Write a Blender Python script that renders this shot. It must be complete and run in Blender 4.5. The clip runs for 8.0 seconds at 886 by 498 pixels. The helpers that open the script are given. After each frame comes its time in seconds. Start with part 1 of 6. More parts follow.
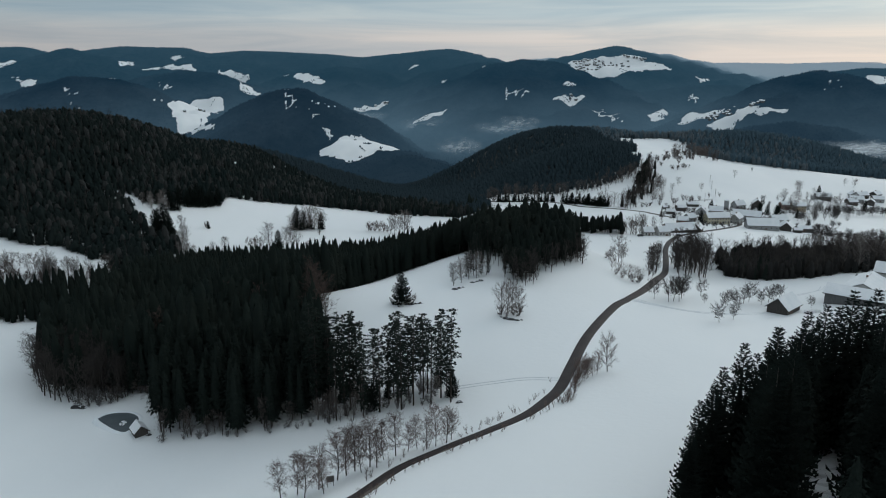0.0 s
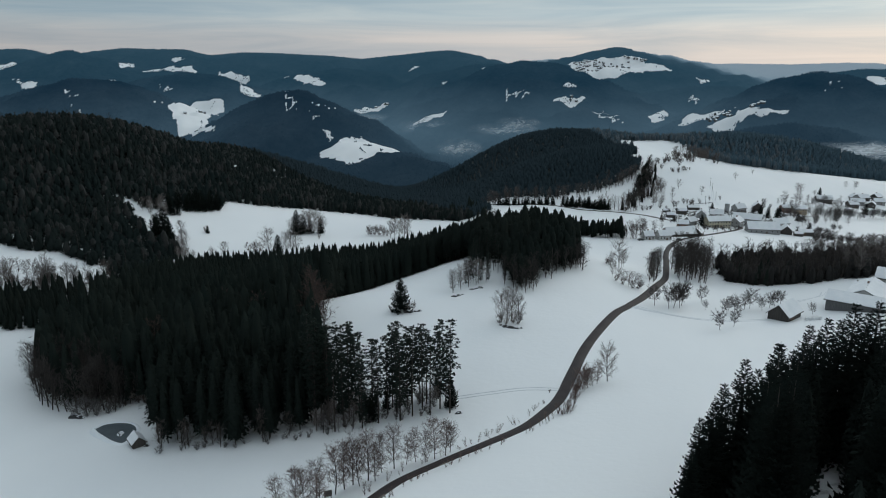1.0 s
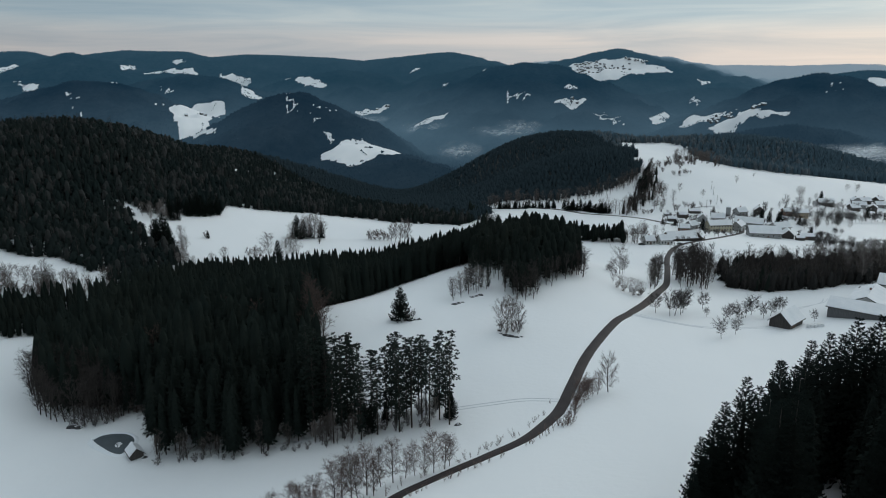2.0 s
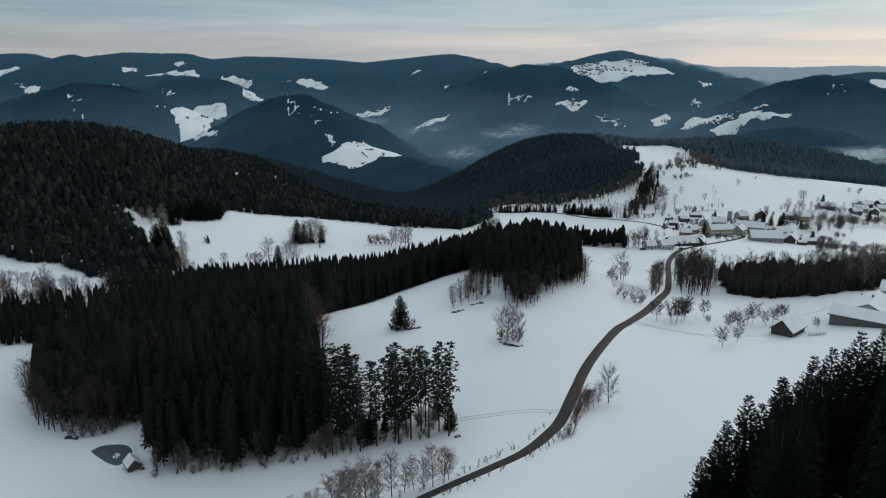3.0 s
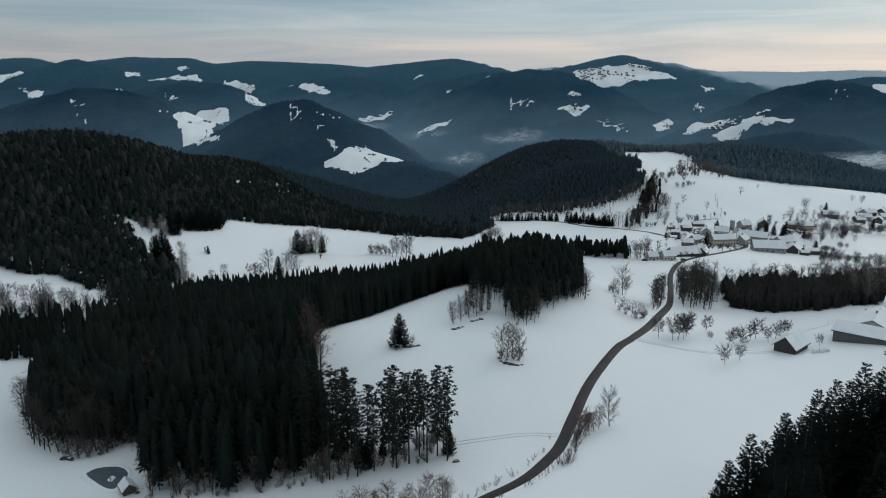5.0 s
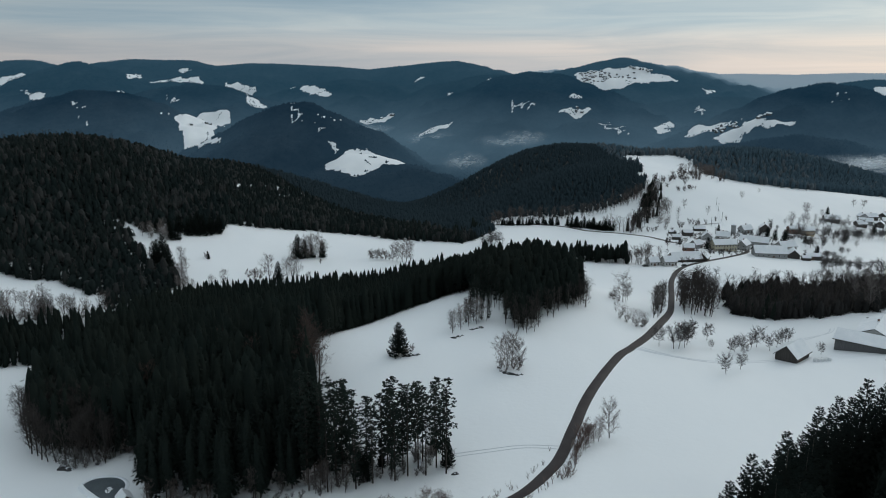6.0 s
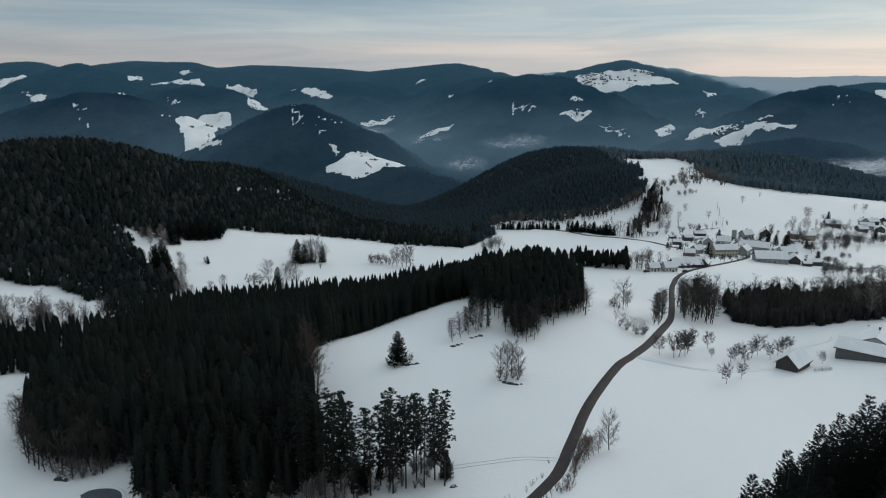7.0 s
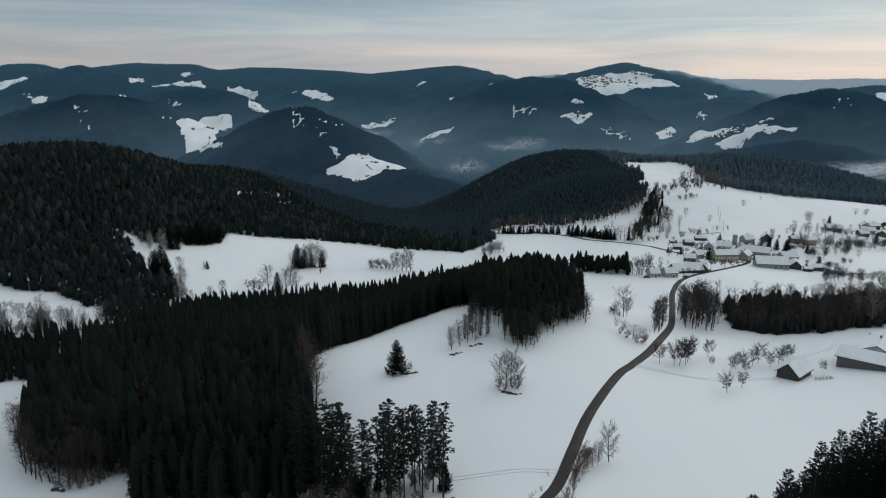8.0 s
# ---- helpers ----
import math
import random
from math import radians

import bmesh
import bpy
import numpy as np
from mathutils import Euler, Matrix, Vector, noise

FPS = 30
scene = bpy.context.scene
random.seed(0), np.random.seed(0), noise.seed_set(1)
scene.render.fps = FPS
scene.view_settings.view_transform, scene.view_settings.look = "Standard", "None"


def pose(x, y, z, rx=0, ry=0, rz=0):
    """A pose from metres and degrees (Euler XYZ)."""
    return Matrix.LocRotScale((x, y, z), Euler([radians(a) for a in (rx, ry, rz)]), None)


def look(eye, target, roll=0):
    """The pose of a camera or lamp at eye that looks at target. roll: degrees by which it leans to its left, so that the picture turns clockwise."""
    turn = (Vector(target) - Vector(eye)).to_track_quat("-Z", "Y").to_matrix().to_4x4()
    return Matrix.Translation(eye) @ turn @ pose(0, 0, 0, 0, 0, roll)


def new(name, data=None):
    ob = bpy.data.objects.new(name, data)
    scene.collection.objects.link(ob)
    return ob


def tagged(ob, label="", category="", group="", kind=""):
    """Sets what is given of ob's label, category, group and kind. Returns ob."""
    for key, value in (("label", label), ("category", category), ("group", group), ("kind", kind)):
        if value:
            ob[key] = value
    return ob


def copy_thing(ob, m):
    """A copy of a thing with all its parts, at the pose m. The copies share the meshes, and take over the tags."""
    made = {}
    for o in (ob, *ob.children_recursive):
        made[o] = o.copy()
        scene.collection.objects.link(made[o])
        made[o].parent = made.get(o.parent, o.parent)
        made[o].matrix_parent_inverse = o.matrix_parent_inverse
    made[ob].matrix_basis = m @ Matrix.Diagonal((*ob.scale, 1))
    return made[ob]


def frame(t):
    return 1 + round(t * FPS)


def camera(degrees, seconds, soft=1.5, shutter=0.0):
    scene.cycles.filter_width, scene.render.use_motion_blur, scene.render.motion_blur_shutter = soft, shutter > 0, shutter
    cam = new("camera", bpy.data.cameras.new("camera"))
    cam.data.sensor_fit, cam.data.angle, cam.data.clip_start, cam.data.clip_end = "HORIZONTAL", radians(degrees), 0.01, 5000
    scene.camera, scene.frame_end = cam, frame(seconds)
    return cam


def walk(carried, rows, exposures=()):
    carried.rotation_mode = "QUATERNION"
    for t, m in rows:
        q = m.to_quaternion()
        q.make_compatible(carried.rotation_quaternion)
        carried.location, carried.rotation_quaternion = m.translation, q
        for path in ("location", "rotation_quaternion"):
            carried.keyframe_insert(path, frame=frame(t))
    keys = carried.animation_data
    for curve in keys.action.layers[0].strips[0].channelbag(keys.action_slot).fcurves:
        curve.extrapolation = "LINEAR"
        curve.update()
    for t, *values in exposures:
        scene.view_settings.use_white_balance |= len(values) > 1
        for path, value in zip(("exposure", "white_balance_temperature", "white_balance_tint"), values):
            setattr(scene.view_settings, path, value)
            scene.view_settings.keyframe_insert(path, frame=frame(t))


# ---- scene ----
cam = camera(64.0, 8.0, soft=1.0)
# seconds, x, y, z, tilt, heading, lean
ROWS = [
    (0.0, 0.00, 0.00, 100.00, 75.31, -0.01, 0.01),
    (1.0, 0.43, 1.50, 101.92, 75.39, 0.04, -0.07),
    (2.0, 0.89, 3.08, 103.85, 75.50, 0.14, -0.14),
    (3.0, 1.35, 4.63, 105.80, 75.62, 0.25, -0.17),
    (4.0, 1.81, 6.15, 107.77, 75.77, 0.35, -0.18),
    (5.0, 2.27, 7.66, 109.73, 75.92, 0.44, -0.16),
    (6.0, 2.73, 9.14, 111.69, 76.07, 0.53, -0.11),
    (7.0, 3.19, 10.59, 113.63, 76.22, 0.59, -0.04),
    (8.0, 3.64, 12.00, 115.55, 76.37, 0.65, 0.02),
]
walk(cam, [(t, pose(x, y, z, rx, 0, rz) @ pose(0, 0, 0, 0, 0, lean)) for t, x, y, z, rx, rz, lean in ROWS], [(0.0, -0.05, 6330, 8.0), (6.0, -0.05, 6330, 8.0), (8.0, -0.02, 6530, 10.5)])

# ---- sky and sun: an overcast winter afternoon ----
world = bpy.data.worlds.new("winter_sky")
scene.world = world
world.use_nodes = True
wn, wl = world.node_tree.nodes, world.node_tree.links
wn.clear()


def wnode(kind, **values):
    n = wn.new(kind)
    for k, v in values.items():
        n.inputs[k].default_value = v
    return n


sky = wnode("ShaderNodeTexSky")
sky.sky_type, sky.sun_disc = "NISHITA", False
sky.sun_elevation, sky.sun_rotation = radians(16), radians(50)
clear = wnode("ShaderNodeVectorMath")
clear.operation = "SCALE"
clear.inputs["Scale"].default_value = 0.10
wl.new(sky.outputs[0], clear.inputs[0])
coord = wnode("ShaderNodeTexCoord")
axes = wnode("ShaderNodeSeparateXYZ")
wl.new(coord.outputs["Generated"], axes.inputs[0])
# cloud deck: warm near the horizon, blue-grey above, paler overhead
deck = wnode("ShaderNodeValToRGB")
deck.color_ramp.elements[0].position, deck.color_ramp.elements[0].color = 0.0, (0.570, 0.556, 0.562, 1)
deck.color_ramp.elements[1].position, deck.color_ramp.elements[1].color = 1.0, (0.90, 0.985, 1.03, 1)
for spot, tone in ((0.035, (0.597, 0.580, 0.582, 1)), (0.062, (0.485, 0.565, 0.610, 1)), (0.10, (0.395, 0.485, 0.545, 1)), (0.35, (0.65, 0.735, 0.77, 1))):
    e = deck.color_ramp.elements.new(spot)
    e.color = tone
wl.new(axes.outputs["Z"], deck.inputs[0])
stretch = wnode("ShaderNodeMapping")
stretch.inputs["Scale"].default_value = (1.9, 1.9, 27.0)
wl.new(coord.outputs["Generated"], stretch.inputs[0])
streak = wnode("ShaderNodeTexNoise", Scale=1.7, Detail=6.0, Roughness=0.55, Distortion=0.5)
wl.new(stretch.outputs[0], streak.inputs["Vector"])
shade = wnode("ShaderNodeMapRange")
for k, v in ((1, 0.32), (2, 0.68), (3, 0.86), (4, 1.13)):
    shade.inputs[k].default_value = v
wl.new(streak.outputs[0], shade.inputs[0])
bright = wnode("ShaderNodeMath")  # the veiled sun's side is a little brighter
bright.operation = "MULTIPLY_ADD"
bright.inputs[1].default_value, bright.inputs[2].default_value = 0.34, 0.94
wl.new(axes.outputs["X"], bright.inputs[0])
ahead = wnode("ShaderNodeMapRange")  # and the sky behind the viewer duller than the sky before him
for k, v in ((1, -1.0), (2, 1.0), (3, 0.55), (4, 1.0)):
    ahead.inputs[k].default_value = v
wl.new(axes.outputs["Y"], ahead.inputs[0])
side = wnode("ShaderNodeMath")
side.operation = "MULTIPLY"
wl.new(bright.outputs[0], side.inputs[0])
wl.new(ahead.outputs[0], side.inputs[1])
lit = wnode("ShaderNodeMath")
lit.operation = "MULTIPLY"
wl.new(shade.outputs[0], lit.inputs[0])
wl.new(side.outputs[0], lit.inputs[1])
cloud = wnode("ShaderNodeVectorMath")
cloud.operation = "SCALE"
cool = wnode("ShaderNodeMix")  # bluer away from the veiled sun
cool.data_type, cool.blend_type = "RGBA", "MULTIPLY"
cool.inputs[7].default_value = (0.955, 0.99, 1.03, 1)
away = wnode("ShaderNodeMapRange")
for k, v in ((1, 0.35), (2, -0.45)):
    away.inputs[k].default_value = v
wl.new(axes.outputs["X"], away.inputs[0])
wl.new(away.outputs[0], cool.inputs[0])
wl.new(deck.outputs[0], cool.inputs[6])
tint, warm = wnode("ShaderNodeValToRGB"), wnode("ShaderNodeMix")  # blue gaps and cream rags in the streaks
tint.color_ramp.elements[0].position, tint.color_ramp.elements[0].color = 0.36, (0.93, 0.995, 1.04, 1)
tint.color_ramp.elements[1].position, tint.color_ramp.elements[1].color = 0.64, (1.06, 1.0, 0.95, 1)
wl.new(streak.outputs[0], tint.inputs[0])
warm.data_type, warm.blend_type = "RGBA", "MULTIPLY"
warm.inputs[0].default_value = 1.0
wl.new(cool.outputs[2], warm.inputs[6])
wl.new(tint.outputs[0], warm.inputs[7])
wl.new(warm.outputs[2], cloud.inputs[0])
wl.new(lit.outputs[0], cloud.inputs["Scale"])
both = wnode("ShaderNodeMix")
both.data_type = "RGBA"
both.inputs[0].default_value = 0.92
wl.new(clear.outputs[0], both.inputs[6])
wl.new(cloud.outputs[0], both.inputs[7])
back = wnode("ShaderNodeBackground", Strength=1.0)
wl.new(both.outputs[2], back.inputs["Color"])
wl.new(back.outputs[0], wn.new("ShaderNodeOutputWorld").inputs["Surface"])

sun = new("sun", bpy.data.lights.new("sun", "SUN"))
sun.data.energy, sun.data.angle, sun.data.color = 0.5, radians(25), (1.0, 0.95, 0.88)
sun.matrix_world = look((800, 900, 420), (0, 0, 0))


# ---- materials ----
def material(name, tone, tone2=None, rough=0.85, scale=1.0, fine=8.0, bump=0.0, island=0.0, each=0.0, spec=0.3, stretch=(1, 1, 1), metal=0.0):
    """Two tones mixed by coarse and fine noise in metres; island, each: how much single pieces or things differ."""
    m = bpy.data.materials.new(name)
    m.use_nodes = True
    n, l = m.node_tree.nodes, m.node_tree.links
    b = n["Principled BSDF"]
    b.inputs["Roughness"].default_value, b.inputs["Specular IOR Level"].default_value = rough, spec
    b.inputs["Metallic"].default_value = metal
    co, mp = n.new("ShaderNodeTexCoord"), n.new("ShaderNodeMapping")
    mp.inputs["Scale"].default_value = stretch
    l.new(co.outputs["Object"], mp.inputs[0])
    coarse, grain = n.new("ShaderNodeTexNoise"), n.new("ShaderNodeTexNoise")
    coarse.inputs["Scale"].default_value, coarse.inputs["Detail"].default_value = scale, 4
    grain.inputs["Scale"].default_value, grain.inputs["Detail"].default_value = fine, 5
    l.new(mp.outputs[0], coarse.inputs["Vector"])
    l.new(mp.outputs[0], grain.inputs["Vector"])
    add = n.new("ShaderNodeMath")
    add.operation = "MULTIPLY_ADD"
    add.inputs[1].default_value = 0.5
    l.new(grain.outputs[0], add.inputs[0])
    l.new(coarse.outputs[0], add.inputs[2])
    fit = n.new("ShaderNodeMapRange")
    fit.inputs[1].default_value, fit.inputs[2].default_value = 0.5, 1.0
    l.new(add.outputs[0], fit.inputs[0])
    mix = n.new("ShaderNodeMix")
    mix.data_type = "RGBA"
    mix.inputs[6].default_value = (*tone, 1)
    mix.inputs[7].default_value = (*(tone2 or [c * 0.7 for c in tone]), 1)
    l.new(fit.outputs[0], mix.inputs[0])
    out = mix.outputs[2]
    for amount, kind, socket in ((island, "ShaderNodeNewGeometry", "Random Per Island"), (each, "ShaderNodeObjectInfo", "Random")):
        if amount:
            src, vary, hsv = n.new(kind), n.new("ShaderNodeMapRange"), n.new("ShaderNodeHueSaturation")
            vary.inputs[3].default_value, vary.inputs[4].default_value = 1 - amount, 1 + amount
            l.new(src.outputs[socket], vary.inputs[0])
            l.new(vary.outputs[0], hsv.inputs["Value"])
            l.new(out, hsv.inputs["Color"])
            out = hsv.outputs[0]
    l.new(out, b.inputs["Base Color"])
    if bump:
        bp = n.new("ShaderNodeBump")
        bp.inputs["Strength"].default_value, bp.inputs["Distance"].default_value = bump, 0.5 / fine
        l.new(grain.outputs[0], bp.inputs["Height"])
        l.new(bp.outputs[0], b.inputs["Normal"])
    return m


def ground_material():
    """Snow, wind-packed in soft drifts, giving way to needle litter where the woods stand."""
    m = bpy.data.materials.new("snow_ground")
    m.use_nodes = True
    n, l = m.node_tree.nodes, m.node_tree.links
    b = n["Principled BSDF"]
    b.inputs["Roughness"].default_value, b.inputs["Specular IOR Level"].default_value = 0.7, 0.2
    co = n.new("ShaderNodeTexCoord")

    def noise_at(scale, detail, stretch=(1, 1, 1)):
        mp, t = n.new("ShaderNodeMapping"), n.new("ShaderNodeTexNoise")
        mp.inputs["Scale"].default_value = stretch
        t.inputs["Scale"].default_value, t.inputs["Detail"].default_value = scale, detail
        l.new(co.outputs["Object"], mp.inputs[0])
        l.new(mp.outputs[0], t.inputs["Vector"])
        return t.outputs[0]

    drift, fine, litter = noise_at(0.016, 5, (1, 0.55, 1)), noise_at(0.6, 6), noise_at(0.35, 6)
    snow, floor, mix, edge = n.new("ShaderNodeMix"), n.new("ShaderNodeMix"), n.new("ShaderNodeMix"), n.new("ShaderNodeMapRange")
    snow.data_type = floor.data_type = mix.data_type = "RGBA"
    snow.inputs[6].default_value, snow.inputs[7].default_value = (0.79, 0.812, 0.832, 1), (0.862, 0.876, 0.886, 1)
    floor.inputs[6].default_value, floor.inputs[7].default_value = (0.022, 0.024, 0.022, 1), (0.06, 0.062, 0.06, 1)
    spread = n.new("ShaderNodeMapRange")
    spread.inputs[1].default_value, spread.inputs[2].default_value = 0.3, 0.7
    l.new(drift, spread.inputs[0])
    l.new(spread.outputs[0], snow.inputs[0])
    patch = n.new("ShaderNodeMapRange")
    patch.inputs[1].default_value, patch.inputs[2].default_value = 0.5, 0.72
    l.new(litter, patch.inputs[0])
    l.new(patch.outputs[0], floor.inputs[0])
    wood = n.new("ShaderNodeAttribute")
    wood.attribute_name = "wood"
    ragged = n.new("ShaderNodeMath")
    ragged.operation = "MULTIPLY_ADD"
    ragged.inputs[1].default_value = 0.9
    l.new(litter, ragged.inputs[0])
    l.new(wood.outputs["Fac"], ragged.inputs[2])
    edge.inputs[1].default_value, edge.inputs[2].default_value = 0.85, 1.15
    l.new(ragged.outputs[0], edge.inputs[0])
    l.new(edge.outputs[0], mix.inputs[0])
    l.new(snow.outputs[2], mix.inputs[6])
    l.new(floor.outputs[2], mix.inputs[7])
    l.new(mix.outputs[2], b.inputs["Base Color"])
    bp = n.new("ShaderNodeBump")
    bp.inputs["Strength"].default_value, bp.inputs["Distance"].default_value = 0.25, 0.3
    wide = n.new("ShaderNodeMath")
    wide.operation = "MULTIPLY_ADD"
    wide.inputs[1].default_value = 4.0
    l.new(noise_at(0.055, 3, (1, 0.7, 1)), wide.inputs[0])
    l.new(fine, wide.inputs[2])
    l.new(wide.outputs[0], bp.inputs["Height"])
    l.new(bp.outputs[0], b.inputs["Normal"])
    return m


def hazed_distance_material(name, edge=False):
    """The far backdrop: spruce stands with haze painted in as emission, brighter with distance and thickest down in the
    misty valleys; with an edge, the ground under them.
    """
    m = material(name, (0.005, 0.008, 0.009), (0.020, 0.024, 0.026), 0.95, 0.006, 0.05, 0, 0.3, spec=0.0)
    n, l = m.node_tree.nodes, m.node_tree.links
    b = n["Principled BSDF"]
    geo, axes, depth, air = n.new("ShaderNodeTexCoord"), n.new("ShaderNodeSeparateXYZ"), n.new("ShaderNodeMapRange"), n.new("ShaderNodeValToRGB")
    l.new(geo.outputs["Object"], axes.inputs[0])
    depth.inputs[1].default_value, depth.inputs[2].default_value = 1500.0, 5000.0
    # the painted haze also thickens towards the right
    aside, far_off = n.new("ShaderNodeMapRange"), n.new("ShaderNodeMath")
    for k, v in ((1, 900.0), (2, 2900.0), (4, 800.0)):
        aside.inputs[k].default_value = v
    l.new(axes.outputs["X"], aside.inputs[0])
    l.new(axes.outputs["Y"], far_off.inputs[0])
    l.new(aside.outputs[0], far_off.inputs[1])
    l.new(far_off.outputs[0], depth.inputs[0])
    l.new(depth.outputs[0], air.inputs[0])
    # blue haze tones by distance, given off as emission
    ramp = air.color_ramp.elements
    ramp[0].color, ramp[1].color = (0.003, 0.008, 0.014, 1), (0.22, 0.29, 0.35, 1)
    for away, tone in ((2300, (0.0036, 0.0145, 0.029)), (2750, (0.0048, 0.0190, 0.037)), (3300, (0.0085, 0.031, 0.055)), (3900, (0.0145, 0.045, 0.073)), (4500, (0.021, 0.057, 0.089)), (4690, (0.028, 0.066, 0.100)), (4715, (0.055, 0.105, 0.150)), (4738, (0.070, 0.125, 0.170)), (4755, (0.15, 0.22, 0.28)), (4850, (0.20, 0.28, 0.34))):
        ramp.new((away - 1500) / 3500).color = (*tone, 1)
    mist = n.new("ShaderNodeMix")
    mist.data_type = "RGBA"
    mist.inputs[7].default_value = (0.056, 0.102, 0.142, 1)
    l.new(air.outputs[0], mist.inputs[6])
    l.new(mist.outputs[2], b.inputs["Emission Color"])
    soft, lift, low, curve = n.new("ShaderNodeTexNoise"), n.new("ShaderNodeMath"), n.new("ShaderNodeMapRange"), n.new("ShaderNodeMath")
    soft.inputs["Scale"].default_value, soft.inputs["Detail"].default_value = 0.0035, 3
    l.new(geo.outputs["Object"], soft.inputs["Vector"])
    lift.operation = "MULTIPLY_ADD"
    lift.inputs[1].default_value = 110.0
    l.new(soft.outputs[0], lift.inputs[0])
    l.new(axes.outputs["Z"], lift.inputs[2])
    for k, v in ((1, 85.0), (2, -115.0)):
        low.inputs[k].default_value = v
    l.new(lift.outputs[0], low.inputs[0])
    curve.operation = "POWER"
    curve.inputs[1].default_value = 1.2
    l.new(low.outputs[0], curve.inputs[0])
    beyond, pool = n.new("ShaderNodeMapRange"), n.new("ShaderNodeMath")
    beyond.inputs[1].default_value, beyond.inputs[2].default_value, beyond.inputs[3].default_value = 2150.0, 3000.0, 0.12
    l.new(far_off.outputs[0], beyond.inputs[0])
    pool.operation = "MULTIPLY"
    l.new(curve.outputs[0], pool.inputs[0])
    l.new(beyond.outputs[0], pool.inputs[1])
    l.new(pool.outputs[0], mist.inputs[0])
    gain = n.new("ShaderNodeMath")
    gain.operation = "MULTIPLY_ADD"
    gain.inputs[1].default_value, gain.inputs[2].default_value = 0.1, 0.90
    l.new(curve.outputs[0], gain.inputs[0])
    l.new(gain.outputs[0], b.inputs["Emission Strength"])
    if edge:
        stand, cut, only, mix = n.new("ShaderNodeAttribute"), n.new("ShaderNodeMapRange"), n.new("ShaderNodeMath"), n.new("ShaderNodeMix")
        stand.attribute_name = "stand"
        cut.inputs[1].default_value, cut.inputs[2].default_value = 0.80, 0.92
        ragged, fray = n.new("ShaderNodeTexNoise"), n.new("ShaderNodeMath")
        ragged.inputs["Scale"].default_value, ragged.inputs["Detail"].default_value = 0.07, 3
        l.new(geo.outputs["Object"], ragged.inputs["Vector"])
        fray.operation = "MULTIPLY_ADD"
        fray.inputs[1].default_value = 0.8
        l.new(ragged.outputs[0], fray.inputs[0])
        l.new(stand.outputs["Fac"], fray.inputs[2])
        l.new(fray.outputs[0], cut.inputs[0])
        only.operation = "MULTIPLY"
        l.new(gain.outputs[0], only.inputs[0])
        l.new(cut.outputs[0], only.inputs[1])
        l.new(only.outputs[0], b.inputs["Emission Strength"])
        mix.data_type = "RGBA"
        mix.inputs[6].default_value = (0.82, 0.84, 0.86, 1)
        l.new(cut.outputs[0], mix.inputs[0])
        l.new(b.inputs["Base Color"].links[0].from_socket, mix.inputs[7])
        l.new(mix.outputs[2], b.inputs["Base Color"])
    return m


SNOW_GROUND = ground_material()
SNOW = material("snow", (0.76, 0.80, 0.84), (0.84, 0.86, 0.88), 0.7, 0.3, 3, 0.2)
NEEDLES = material("spruce_needles", (0.0105, 0.0160, 0.0145), (0.0175, 0.0220, 0.0185), 0.95, 0.05, 3, 0, 0.08, 0.12, spec=0.02)
PINE_NEEDLES = material("pine_needles", (0.014, 0.021, 0.019), (0.026, 0.034, 0.028), 0.95, 0.4, 3, 0, 0.35, 0.25, spec=0.04)
# distance haze put into the needle colours: faint here, stronger on hill and ridge
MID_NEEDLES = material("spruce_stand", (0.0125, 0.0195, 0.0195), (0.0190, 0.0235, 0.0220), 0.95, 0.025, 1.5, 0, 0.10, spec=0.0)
HAZED_HILL_NEEDLES = material("hazed_hill_spruce_stand", (0.025, 0.039, 0.047), (0.031, 0.045, 0.053), 0.95, 0.01, 0.4, 0, 0.06, spec=0.0)
HAZED_RIDGE_NEEDLES = material("hazed_ridge_spruce_stand", (0.050, 0.082, 0.104), (0.064, 0.095, 0.116), 0.95, 0.012, 0.2, 0, 0.08, spec=0.0)
HAZE_GLOW_STAND = hazed_distance_material("haze_glow_stand")
HAZE_GLOW_GROUND = hazed_distance_material("haze_glow_ground", True)
BARK = material("bark", (0.036, 0.031, 0.028), (0.070, 0.061, 0.055), 0.9, 1.5, 9, 0.4, 0, 0.25)
PINE_BARK = material("pine_bark", (0.024, 0.020, 0.018), (0.045, 0.037, 0.031), 0.9, 1.5, 9, 0.4, 0, 0.25)
BIRCH_BARK = material("birch_bark", (0.36, 0.35, 0.33), (0.10, 0.09, 0.085), 0.8, 1.2, 7, 0.3, 0, 0.2, stretch=(1, 1, 3))
TWIGS = material("bare_twigs", (0.085, 0.070, 0.064), (0.15, 0.125, 0.115), 0.9, 0.4, 4, 0, 0.3, 0.3)
RED_TWIGS = material("brown_twigs", (0.034, 0.029, 0.027), (0.058, 0.049, 0.045), 0.9, 0.4, 4, 0, 0.3, 0.3)
FINE_TWIGS = material("grey_brown_twigs", (0.13, 0.11, 0.105), (0.20, 0.175, 0.165), 0.9, 0.4, 4, 0, 0.3, 0.3)
FUZZ_TWIGS = material("dark_brown_twigs", (0.0145, 0.0180, 0.0175), (0.021, 0.0225, 0.0215), 0.9, 0.02, 4, 0, 0.12, 0.2)
DARK_TWIGS = material("dark_twigs", (0.036, 0.033, 0.033), (0.064, 0.059, 0.058), 0.9, 0.4, 4, 0, 0.3, 0.3)
SAPLING_TWIGS = material("reddish_sapling_twigs", (0.11, 0.075, 0.065), (0.17, 0.12, 0.105), 0.9, 0.4, 4, 0, 0.3, 0.3)
FROSTED_TWIGS = material("frosted_twigs", (0.13, 0.125, 0.125), (0.22, 0.21, 0.21), 0.9, 0.4, 4, 0, 0.3, 0.3)
